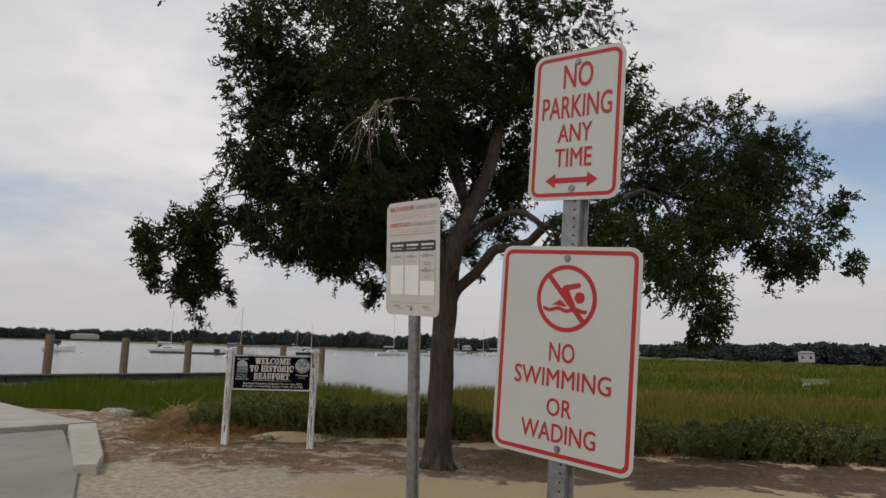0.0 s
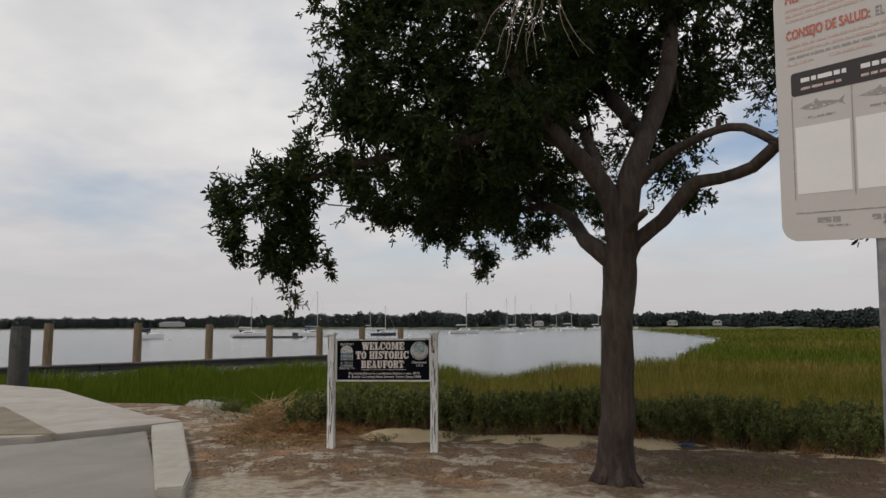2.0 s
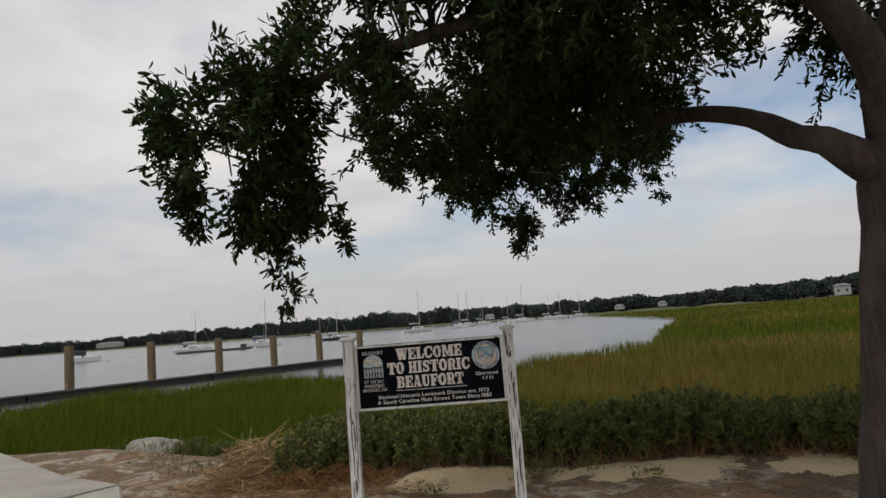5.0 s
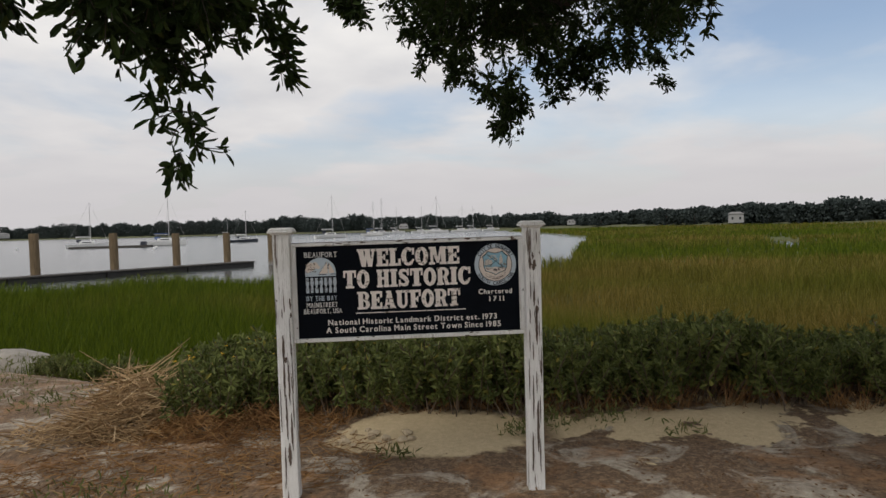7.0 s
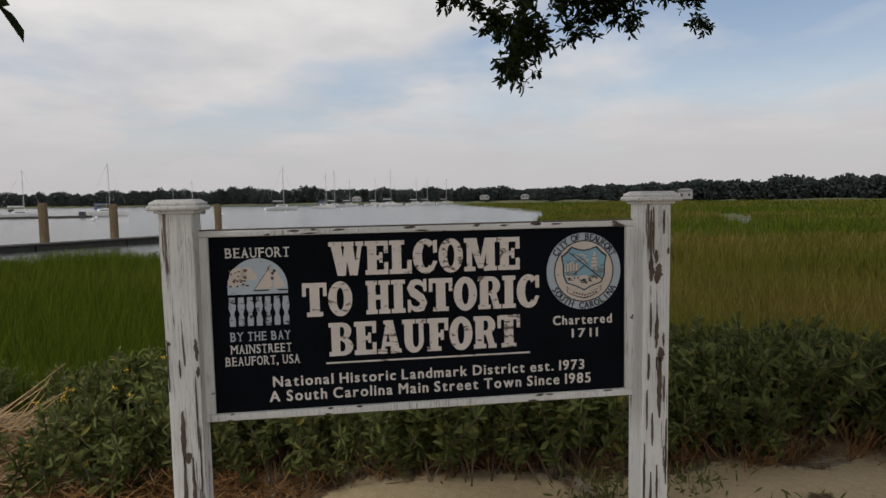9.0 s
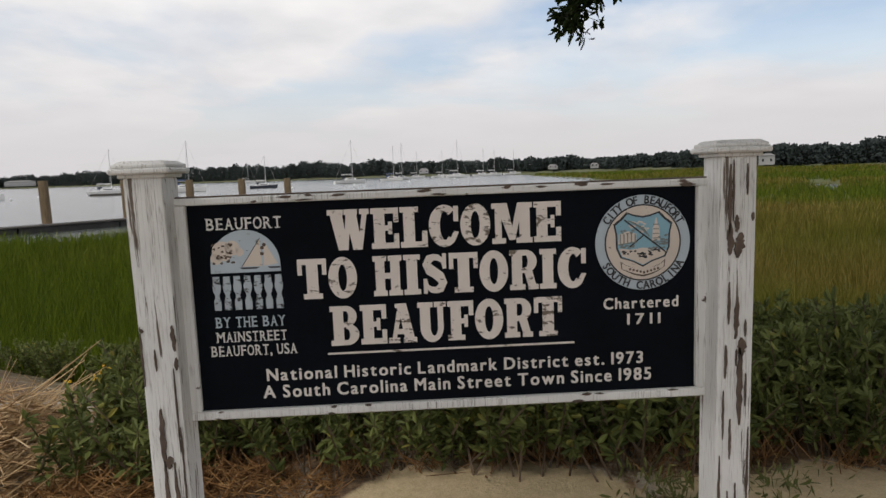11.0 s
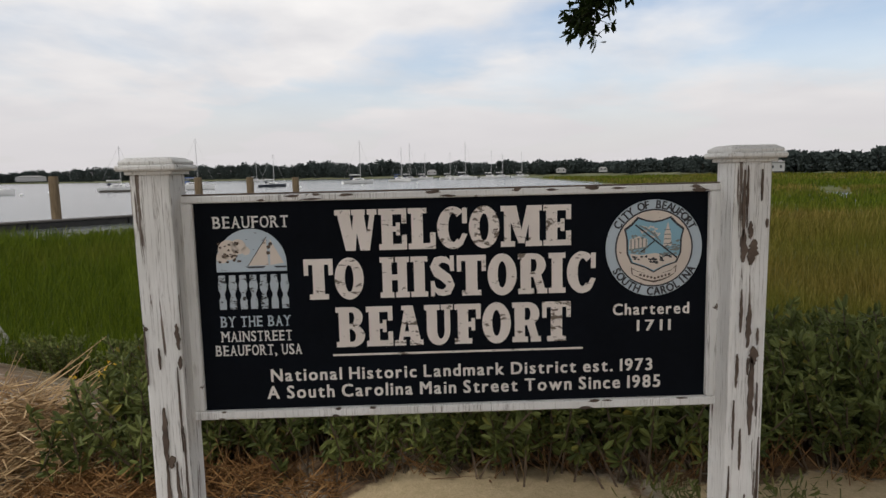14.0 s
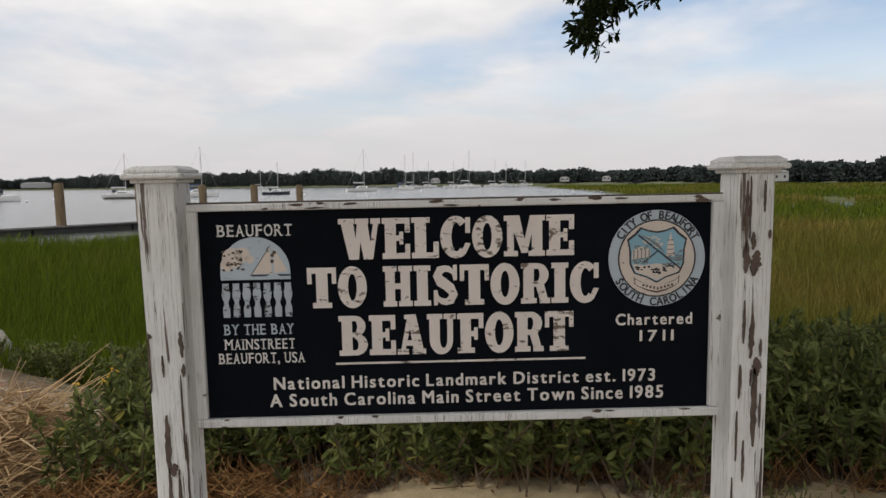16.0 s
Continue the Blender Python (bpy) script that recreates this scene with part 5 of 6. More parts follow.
# ---- the live oak ----
OAK = thing("oak_tree", pose(0, 0, 0), "dark live oak with a short trunk and drooping crown", "tree")
OAK_WOOD = [
    ("trunk", [(-0.56, 8.76, -0.30), (-0.557, 8.75, 0.02), (-0.55, 8.70, 0.25), (-0.525, 8.56, 1.0), (-0.505, 8.43, 1.7), (-0.491, 8.37, 2.02), (-0.465, 8.33, 2.3)], (0.25, 0.205, 0.172, 0.152, 0.150, 0.168, 0.115)),
    ("limb", [(-0.53, 8.34, 2.08), (-0.79, 8.40, 2.30), (-0.81, 8.66, 2.40), (-0.92, 9.0, 2.63), (-1.08, 9.4, 2.80), (-1.22, 9.8, 2.905), (-1.31, 10.2, 2.94), (-1.50, 10.9, 3.05), (-1.95, 11.9, 3.15)], (0.11, 0.080, 0.070, 0.062, 0.056, 0.050, 0.045, 0.035, 0.02)),
    ("limb", [(-0.50, 8.31, 2.30), (-0.56, 8.26, 2.66), (-0.74, 8.2, 2.942), (-0.97, 8.15, 3.2), (-1.16, 8.1, 3.455), (-1.43, 8.05, 3.884), (-1.8, 8.1, 4.6), (-2.1, 8.2, 5.2)], (0.11, 0.092, 0.085, 0.078, 0.070, 0.06, 0.045, 0.03)),
    ("limb", [(-0.93, 8.17, 3.16), (-1.35, 8.3, 3.42), (-1.95, 8.5, 3.36), (-2.9, 8.6, 3.24), (-3.5, 8.8, 3.18), (-4.15, 9.0, 3.0)], (0.065, 0.058, 0.052, 0.045, 0.036, 0.02)),
    ("limb", [(-0.492, 8.37, 1.90), (-0.468, 8.33, 2.2), (-0.43, 8.3, 2.5), (-0.375, 8.3, 2.85), (-0.213, 8.4, 3.25), (-0.03, 8.5, 3.67), (0.093, 8.6, 4.10), (0.2, 9.0, 5.0), (0.1, 9.3, 6.4)], (0.14, 0.148, 0.128, 0.115, 0.10, 0.092, 0.085, 0.06, 0.03)),
    ("limb", [(-0.44, 8.36, 2.10), (-0.335, 8.32, 2.26), (-0.118, 8.12, 2.433), (0.038, 7.95, 2.63), (0.14, 7.9, 2.72), (0.32, 7.85, 2.735), (0.52, 7.65, 2.775), (0.645, 7.47, 2.90), (1.0, 7.6, 3.10), (1.65, 8.4, 3.45), (2.5, 10.2, 4.05), (2.94, 11.4, 4.42), (4.2, 11.6, 5.1)], (0.11, 0.075, 0.066, 0.068, 0.060, 0.050, 0.050, 0.050, 0.046, 0.042, 0.038, 0.034, 0.02)),
    ("limb", [(-0.36, 8.3, 2.76), (-0.06, 8.15, 3.03), (0.145, 8.0, 3.117), (0.304, 7.78, 3.142), (0.462, 7.6, 3.10), (0.638, 7.47, 2.93)], (0.065, 0.045, 0.040, 0.036, 0.036, 0.034)),
    ("limb", [(-0.2, 8.4, 3.25), (-0.42, 9.2, 4.0), (-0.6, 10.6, 4.9), (-0.5, 12.2, 5.2), (-0.2, 13.6, 4.4)], (0.08, 0.07, 0.055, 0.04, 0.02)),
    ("limb", [(-0.66, 8.22, 2.86), (-0.80, 8.7, 3.5), (-1.3, 9.9, 4.3), (-2.0, 11.0, 4.8)], (0.06, 0.05, 0.04, 0.02)),
    ("limb", [(1.0, 7.6, 3.10), (1.3, 7.4, 3.12), (1.5, 7.3, 3.0), (1.55, 7.2, 2.8)], (0.035, 0.03, 0.022, 0.012)),
    ("limb", [(2.5, 10.2, 4.05), (2.75, 9.9, 3.8), (2.85, 9.5, 3.1), (2.87, 9.05, 2.25)], (0.036, 0.032, 0.026, 0.014)),
    ("stub", [(0.304, 7.78, 3.15), (0.305, 7.76, 3.20), (0.300, 7.75, 3.235)], (0.024, 0.022, 0.019)),
    ("stub", [(-0.42, 8.24, 2.36), (-0.37, 8.0, 2.42), (-0.325, 7.80, 2.455)], (0.040, 0.034, 0.031)),
]
for nm, pts, rad in OAK_WOOD:
    part(nm, tube(bmesh.new(), pts, rad, 12 if rad[0] > 0.06 else 8, 0.22), BARK, OAK, smooth=True)
bm = bmesh.new()
for a in range(7):
    ang = a * 0.9 + 0.3
    tube(bm, [(-0.557 + 0.10 * math.cos(ang), 8.74 + 0.12 * math.sin(ang), 0.14), (-0.557 + 0.20 * math.cos(ang), 8.74 + 0.20 * math.sin(ang), 0.0), (-0.557 + 0.34 * math.cos(ang), 8.74 + 0.34 * math.sin(ang), -0.10)], (0.07, 0.05, 0.02), 8, 0.2)
part("root_flare", bm, BARK, OAK, smooth=True)

# crown: sprigs fill rounded masses, with gaps between them
def lobe(x, y, z, w, h, n):
    """A tapering spray that hangs down to a tip at (x, y, z)."""
    return (((x, y, z + h * 0.18), (w * 0.5, w * 0.55, h * 0.18), n // 4), ((x, y, z + h * 0.45), (w * 0.85, w * 0.9, h * 0.22), n // 3), ((x, y, z + h * 0.78), (w * 1.2, w * 1.25, h * 0.26), n // 2))


MASSES = [  # centre, radii, sprigs
    ((-4.30, 9.0, 2.92), (0.46, 0.50, 0.42), 230), ((-4.22, 9.25, 2.50), (0.28, 0.32, 0.34), 120),
    ((-4.50, 9.2, 2.64), (0.26, 0.26, 0.28), 80), *lobe(-4.15, 9.45, 1.66, 0.09, 0.62, 18), *lobe(-4.43, 9.5, 2.10, 0.13, 0.50, 40), *lobe(-4.76, 9.3, 2.30, 0.11, 0.42, 30), *lobe(-3.83, 9.54, 1.84, 0.11, 0.46, 22), *lobe(-3.97, 9.48, 2.04, 0.15, 0.48, 34), *lobe(-4.72, 8.95, 2.68, 0.16, 0.40, 26),
    ((-3.55, 8.75, 3.24), (0.34, 0.40, 0.24), 90), ((-2.90, 8.7, 3.46), (0.60, 0.65, 0.46), 220), ((-3.15, 8.6, 4.05), (0.45, 0.5, 0.6), 130), ((-2.75, 8.6, 4.3), (0.72, 0.9, 0.85), 360), ((-3.05, 8.5, 5.1), (0.55, 0.6, 0.6), 170), ((-2.2, 8.7, 3.55), (0.75, 0.8, 0.60), 270), ((-3.28, 10.3, 3.32), (0.40, 0.45, 0.38), 150), ((-2.8, 10.6, 3.3), (0.5, 0.5, 0.4), 170), ((-2.6, 11.4, 3.2), (0.45, 0.5, 0.42), 150),
    ((-2.35, 12.2, 3.42), (0.72, 0.8, 0.45), 250), ((-1.3, 13.0, 3.52), (0.62, 0.7, 0.42), 180), ((-0.48, 13.7, 3.85), (0.50, 0.65, 0.45), 130), ((0.0, 13.5, 4.3), (0.35, 0.5, 0.35), 30),
    *lobe(-2.18, 13.17, 2.30, 0.20, 0.62, 62), *lobe(-2.54, 12.9, 2.40, 0.17, 0.62, 52), *lobe(-2.34, 12.95, 2.75, 0.26, 0.60, 60), *lobe(-3.05, 12.2, 2.80, 0.14, 0.48, 34), *lobe(-3.62, 11.7, 2.98, 0.14, 0.40, 34), *lobe(-3.30, 11.7, 3.18, 0.20, 0.36, 36),
    *lobe(-1.56, 13.7, 2.68, 0.15, 0.66, 40), *lobe(-1.12, 13.7, 2.86, 0.20, 0.60, 46), *lobe(-1.85, 13.3, 3.02, 0.18, 0.50, 36), *lobe(-0.62, 14.0, 3.20, 0.18, 0.55, 40), *lobe(-0.04, 14.5, 3.10, 0.12, 0.50, 26), *lobe(-0.22, 14.1, 3.48, 0.20, 0.50, 36),
    ((-1.55, 10.6, 3.35), (0.75, 0.8, 0.50), 210), ((-1.5, 9.5, 3.7), (0.9, 0.9, 0.65), 270), ((-1.2, 11.6, 4.1), (0.9, 1.1, 0.65), 190),
    ((-1.2, 8.0, 4.75), (1.1, 1.2, 0.95), 330), ((-2.55, 8.7, 5.7), (1.05, 1.4, 1.0), 520), ((-0.4, 8.9, 5.9), (1.6, 1.7, 1.2), 560), ((-2.0, 10.2, 5.2), (1.4, 1.4, 1.0), 380), ((0.7, 9.6, 5.0), (1.0, 1.2, 0.8), 380), ((-1.3, 9.2, 7.2), (1.9, 2.0, 1.1), 420), ((0.9, 9.4, 6.4), (1.2, 1.4, 1.0), 280), ((-1.1, 6.9, 4.9), (0.8, 0.8, 0.75), 210),
    ((0.35, 9.7, 3.35), (0.4, 0.5, 0.3), 45), ((0.3, 9.9, 3.75), (0.45, 0.5, 0.35), 55), ((-1.35, 8.0, 3.75), (0.6, 0.5, 0.4), 110), ((-1.75, 8.2, 3.15), (0.5, 0.5, 0.28), 120), ((-2.0, 9.4, 2.95), (0.4, 0.5, 0.28), 110), ((0.62, 9.6, 2.92), (0.22, 0.26, 0.13), 21), ((-1.0, 9.2, 4.5), (0.7, 0.9, 0.6), 160), ((0.1, 10.3, 4.0), (0.5, 0.6, 0.4), 45),
    ((2.9, 11.4, 4.9), (1.0, 1.1, 0.85), 330), ((4.1, 11.5, 5.15), (1.1, 1.1, 0.80), 360), ((5.2, 11.6, 4.75), (0.75, 0.8, 0.75), 210), ((3.4, 11.2, 4.1), (0.9, 0.9, 0.45), 220), ((4.8, 11.2, 3.95), (0.5, 0.5, 0.35), 80),
    ((1.08, 6.85, 2.75), (0.40, 0.4, 0.32), 120), ((1.75, 7.35, 2.7), (0.42, 0.45, 0.42), 140), ((2.65, 9.1, 2.92), (0.50, 0.5, 0.34), 160), ((2.88, 9.0, 2.2), (0.40, 0.4, 0.38), 140), ((2.92, 9.0, 1.80), (0.22, 0.22, 0.2), 35), ((3.4, 9.2, 3.02), (0.42, 0.3, 0.20), 60),
    ((4.4, 10.0, 3.25), (0.7, 0.6, 0.42), 190), ((5.85, 11.3, 3.7), (0.28, 0.3, 0.45), 50), ((6.15, 11.2, 3.15), (0.22, 0.25, 0.20), 30), ((6.3, 11.2, 4.15), (0.30, 0.2, 0.14), 22), ((2.2, 10.9, 5.7), (0.6, 0.6, 0.4), 80),
    ((-4.0, 7.9, 6.15), (0.3, 0.3, 0.12), 16), ((1.7, 8.8, 5.0), (0.6, 0.6, 0.4), 100), ((0.25, 9.4, 4.25), (0.55, 0.65, 0.55), 190), ((0.1, 9.2, 5.2), (0.7, 0.7, 0.6), 220), ((-0.5, 9.6, 4.6), (0.6, 0.7, 0.6), 200), ((3.4, 9.6, 3.5), (0.6, 0.5, 0.4), 170), ((3.9, 10.4, 4.25), (0.8, 0.7, 0.5), 240), ((4.5, 10.1, 2.95), (0.5, 0.4, 0.3), 90), ((-2.5, 10.6, 3.78), (0.5, 0.5, 0.4), 160), ((-1.9, 9.8, 3.75), (0.5, 0.5, 0.4), 130),
]
rng = np.random.default_rng(11)
roots, ways, twigs = [], [], []
for (cx, cy, cz), (rx, ry, rz), count in MASSES:
    c = np.array((cx, cy, cz))
    count = int(count * (1.9 if cz > 4.2 else 1.55))
    made = tries = 0
    while made < count and tries < count * 8:
        tries += 1
        d = rng.normal(size=3)
        d /= np.linalg.norm(d)
        p = c + d * np.array((rx, ry, rz)) * rng.uniform(0.25, 1.12) ** 0.6
        if noise.noise(Vector(p) * 1.9) + 0.60 * noise.noise(Vector(p) * 4.6) < 0.05:
            continue
        made += 1
        out = d * 0.8 + rng.normal(size=3) * 0.55 + np.array((0, 0, -0.30))
        out /= np.linalg.norm(out)
        ln = rng.uniform(0.10, 0.26) * (0.7 if rx < 0.26 else 1.0)
        twigs.append((p, p + out * ln))
        k = 13
        t = rng.uniform(0.0, 1.0, (k, 1))
        roots.append(p + out * ln * t + rng.normal(size=(k, 3)) * 0.012)
        ways.append(out * 0.7 + rng.normal(size=(k, 3)) * 0.75 + np.array((0, 0, -0.12)))
for (cx, cy, cz), (rx, ry, rz), count in MASSES:
    for k in range(count // 30 if cz < 5 and cx > -3.9 and cy < 12.5 else 0):
        d = rng.normal(size=3)
        d[2] = -abs(d[2]) * 0.7
        d /= np.linalg.norm(d)
        p = np.array((cx, cy, cz)) + d * np.array((rx, ry, rz)) * 0.95
        way = d * 0.5 + np.array((0, 0, -0.75)) + rng.normal(size=3) * 0.25
        for s in range(rng.integers(2, 5)):
            q = p + way / np.linalg.norm(way) * 0.11
            twigs.append((p, q))
            m = 9
            roots.append(p + (q - p) * rng.uniform(0, 1, (m, 1)) + rng.normal(size=(m, 3)) * 0.010)
            ways.append((q - p) * 6 + rng.normal(size=(m, 3)) * 0.7)
            p, way = q, way + rng.normal(size=3) * 0.25
roots, ways = np.concatenate(roots), np.concatenate(ways)
leaf_cloud("crown", roots, ways, 0.074, 0.027, OAK_LEAF, OAK, np.random.default_rng(4))


def stick_mesh(name, ends, r0, r1, mat):
    """Thin three-sided sticks, one mesh."""
    a = np.array([e[0] for e in ends], float)
    b = np.array([e[1] for e in ends], float)
    d = b - a
    d /= np.linalg.norm(d, axis=1, keepdims=True) + 1e-9
    s = np.cross(d, np.array((0.3, 0.2, 0.93)))
    s /= np.linalg.norm(s, axis=1, keepdims=True) + 1e-9
    u = np.cross(d, s)
    n = len(a)
    r0, r1 = np.broadcast_to(np.asarray(r0, float).reshape(-1, 1), (n, 1)), np.broadcast_to(np.asarray(r1, float).reshape(-1, 1), (n, 1))
    v = np.empty((n, 6, 3))
    for k in range(3):
        o = math.cos(2.094 * k) * s + math.sin(2.094 * k) * u
        v[:, k], v[:, 3 + k] = a + o * r0, b + o * r1
    base = np.arange(n)[:, None] * 6
    f = np.concatenate([base + np.array([[k, (k + 1) % 3, 3 + (k + 1) % 3, 3 + k]]) for k in range(3)])
    return raw_mesh(name, v.reshape(-1, 3), f, mat)


# twigs, and branchlets that tie them to the nearest limb
nodes = []
for nm, pts, rad in OAK_WOOD[1:11]:
    for i in range(len(pts) - 1):
        for t in (0, 0.33, 0.66):
            nodes.append(np.array(pts[i]) * (1 - t) + np.array(pts[i + 1]) * t)
    nodes.append(np.array(pts[-1]))
nodes = np.array(nodes)
rods = []
for (c, r, count) in MASSES:
    c = np.array(c)
    for k in range(count // 28 if count >= 90 else 0):
        e = c + rng.normal(size=3) * np.array(r) * 0.45
        q = nodes[np.argmin(((nodes - e) ** 2).sum(1))]
        if np.linalg.norm(q - e) > 1.4:
            continue
        mid = (q + e) / 2 + rng.normal(size=3) * 0.12 + np.array((0, 0, 0.08))
        rods += [(q, mid), (mid, e)]
branchlets = new("branchwork", stick_mesh("branchwork", rods, 0.011, 0.006, BARK))
branchlets.parent = OAK
tagged(branchlets, kind="stuff")
tw = new("twigwork", stick_mesh("twigwork", twigs, 0.0032, 0.0018, BARK))
tw.parent = OAK
tagged(tw, kind="stuff")

# bare twigs that hang from the crown
rng2 = random.Random(21)
bm = bmesh.new()
for k in range(11):
    a = Vector((-1.12 + rng2.uniform(-0.12, 0.12), 6.6 + rng2.uniform(-0.1, 0.1), 4.05 + rng2.uniform(-0.05, 0.1)))
    pts = [a]
    d = Vector((rng2.uniform(-1.0, 0.7), rng2.uniform(-0.3, 0.3), -0.35))
    for s in range(4):
        d = (d + Vector((rng2.uniform(-0.45, 0.45), rng2.uniform(-0.3, 0.3), -0.30))).normalized()
        pts.append(pts[-1] + d * rng2.uniform(0.12, 0.26))
    tube(bm, pts, (0.006, 0.0045, 0.0035, 0.0025, 0.0015), 5)
tube(bm, [(-0.75, 7.3, 4.35), (-0.95, 6.95, 4.25), (-1.12, 6.62, 4.08)], (0.025, 0.018, 0.010), 6)
tagged(part("bare_spray", bm, TWIG, OAK, "pale bare hanging twigs"), kind="stuff")

# ---- shrubs along the bank ----
def shrub_master(seed, h):
    rng = np.random.default_rng(seed)
    t = thing("shrub", pose(0, 0, -50), "leafy grey-green marsh shrub at the bank's edge", "shrub", "shrubs along the bank")
    ends, rts, dirs = [], [], []
    for k in range(26):
        a, lean = rng.uniform(0, 6.28), rng.uniform(0.05, 0.72)
        foot = np.array((rng.normal() * 0.10, rng.normal() * 0.10, -0.03))
        top = foot + np.array((math.cos(a) * lean * h, math.sin(a) * lean * h, h * rng.uniform(0.60, 0.98)))
        knee = foot + (top - foot) * 0.5 + rng.normal(size=3) * 0.03
        ends += [(foot, knee), (knee, top)]
        m = 50
        s = rng.uniform(0.22, 1.0, m) ** 0.8
        p = np.where(s[:, None] < 0.5, foot + (knee - foot) * (s[:, None] * 2), knee + (top - knee) * (s[:, None] * 2 - 1))
        rts.append(p)
        dirs.append(rng.normal(size=(m, 3)) * 0.7 + np.array((0, 0, 0.55)))
    st = new("branching", stick_mesh("branching", ends, 0.006, 0.003, STEM))
    st.parent = t
    tagged(st, kind="stuff")
    leaf_cloud("foliage", np.concatenate(rts), np.concatenate(dirs), 0.058, 0.021, SHRUB_LEAF, t, rng)
    return t



def dry_tuft(x, y, seed):
    rng = np.random.default_rng(seed)
    n = 40
    a = np.stack([x + rng.normal(size=n) * 0.07, y + rng.normal(size=n) * 0.05, np.zeros(n)], 1)
    a[:, 2] = ground_z(a[:, 0], a[:, 1]) - 0.01
    b = a + np.stack([rng.normal(size=n) * 0.09, rng.normal(size=n) * 0.07, rng.uniform(0.05, 0.24, n)], 1)
    return tagged(new("dry_tuft", stick_mesh("dry_tuft", list(zip(a, b)), 0.0028, 0.0012, DRY_STEM)), "tuft of dry brown stems under the shrubs", "dry stems", kind="stuff")


masters = [shrub_master(40 + k, 0.55) for k in range(4)]
rng = random.Random(31)
spots = []
for row, (off, n) in enumerate(((0.12, 64), (0.50, 60), (0.95, 52), (1.5, 46), (2.1, 40))):
    for k in range(n):
        x = -4.76 + row * -0.20 + (k + rng.uniform(-0.4, 0.4)) * (15.5 / n)
        y = float(shrub_front(x)) + off + rng.uniform(-0.14, 0.14)
        spots.append((x, y, rng.uniform(0.85, 1.25) * (0.92 if x > -2.2 else 0.95) * (0.8 if x < -5.1 else 1.0) * (1.0 + 0.42 * noise.noise((x * 0.9, y * 0.9, 7.0)))))
for k, (x, y, s) in enumerate(spots):
    m = pose(x, y, lie(x, y), 0, 0, rng.uniform(0, 360))
    if k < 4:
        masters[k].matrix_world = m
        continue
    copy_thing(masters[k % 4], m @ Matrix.Diagonal((s, s, s * rng.uniform(0.9, 1.12), 1)))

for k, (x, y, s) in enumerate(((-6.5, 14.3, 0.75), (-6.0, 14.1, 0.8), (-6.9, 14.6, 0.7), (-6.2, 14.7, 0.85), (-5.6, 13.9, 0.85), (-7.2, 15.0, 0.7), (-9.9, 16.6, 0.8), (-10.4, 16.9, 0.9), (-9.5, 17.0, 0.75), (-10.9, 17.3, 0.85), (-7.6, 14.6, 0.5), (-7.1, 14.1, 0.55))):
    copy_thing(masters[k % 4], pose(x, y, lie(x, y), 0, 0, 60 * k) @ Matrix.Diagonal((s, s, s, 1)))

for k in range(34):
    tx = -5.0 + k * 0.24 + rng.uniform(-0.1, 0.1)
    dry_tuft(tx, float(shrub_front(tx)) + rng.uniform(-0.12, 0.1), 300 + k)

fl = np.random.default_rng(64)
fx = fl.uniform(-5.1, -4.2, 34)
fp = np.stack([fx, shrub_front(fx) + fl.uniform(0.1, 1.4, 34), np.zeros(34)], 1)
fp[:, 2] = ground_z(fp[:, 0], fp[:, 1]) + fl.uniform(0.34, 0.52, 34)
fp = np.repeat(fp, 6, axis=0)
tagged(leaf_cloud("yellow_flowers", fp, fl.normal(size=(len(fp), 3)) * np.array((1, 1, 0.5)), 0.020, 0.011, YELLOW, None, fl), "small yellow flowers among the marsh shrubs", "flowers", kind="stuff")

# ---- cordgrass marsh ----
rng = np.random.default_rng(77)


def blades(n, d0, d1, wmin, wk, hmin, hmax):
    d = np.exp(rng.uniform(math.log(d0), math.log(d1), n))
    a = rng.uniform(-1.12, 1.2, n)
    x, y = -2.0 + d * np.sin(a), 6.0 + d * np.cos(a)
    keep = (y > shrub_front(x) + 1.9) & ~inside(LAGOON, x, y) & ~inside(POND, x, y) & ((x > -8.2) | (y > 17.5 - 0.62 * (x + 11.5)))
    x, y, d = x[keep], y[keep], d[keep]
    n = len(x)
    z = ground_z(x, y) - 0.05
    tall = 0.86 + 0.22 * np.sin(0.21 * x + 1.3) * np.sin(0.17 * y) + 0.12 * np.sin(0.9 * x + 0.4 * y)
    tall = tall * (0.55 + 0.45 * smooth01((y - shrub_front(x) - 2.0) / 2.5))
    h = rng.uniform(hmin, hmax, n) * tall
    w = np.maximum(wmin, wk * d) * rng.uniform(0.7, 1.3, n)
    t = rng.uniform(0, 6.28, n)
    lean = rng.normal(0.06, 0.25, (n, 2)) * h[:, None]
    v = np.empty((n, 5, 3))
    cx, sx = np.cos(t) * w / 2, np.sin(t) * w / 2
    v[:, 0] = np.stack([x - cx, y - sx, z], 1)
    v[:, 1] = np.stack([x + cx, y + sx, z], 1)
    v[:, 2] = np.stack([x + cx * 0.8 + lean[:, 0] * 0.35, y + sx * 0.8 + lean[:, 1] * 0.35, z + h * 0.6], 1)
    v[:, 3] = np.stack([x - cx * 0.8 + lean[:, 0] * 0.35, y - sx * 0.8 + lean[:, 1] * 0.35, z + h * 0.6], 1)
    v[:, 4] = np.stack([x + lean[:, 0], y + lean[:, 1], z + h], 1)
    return v


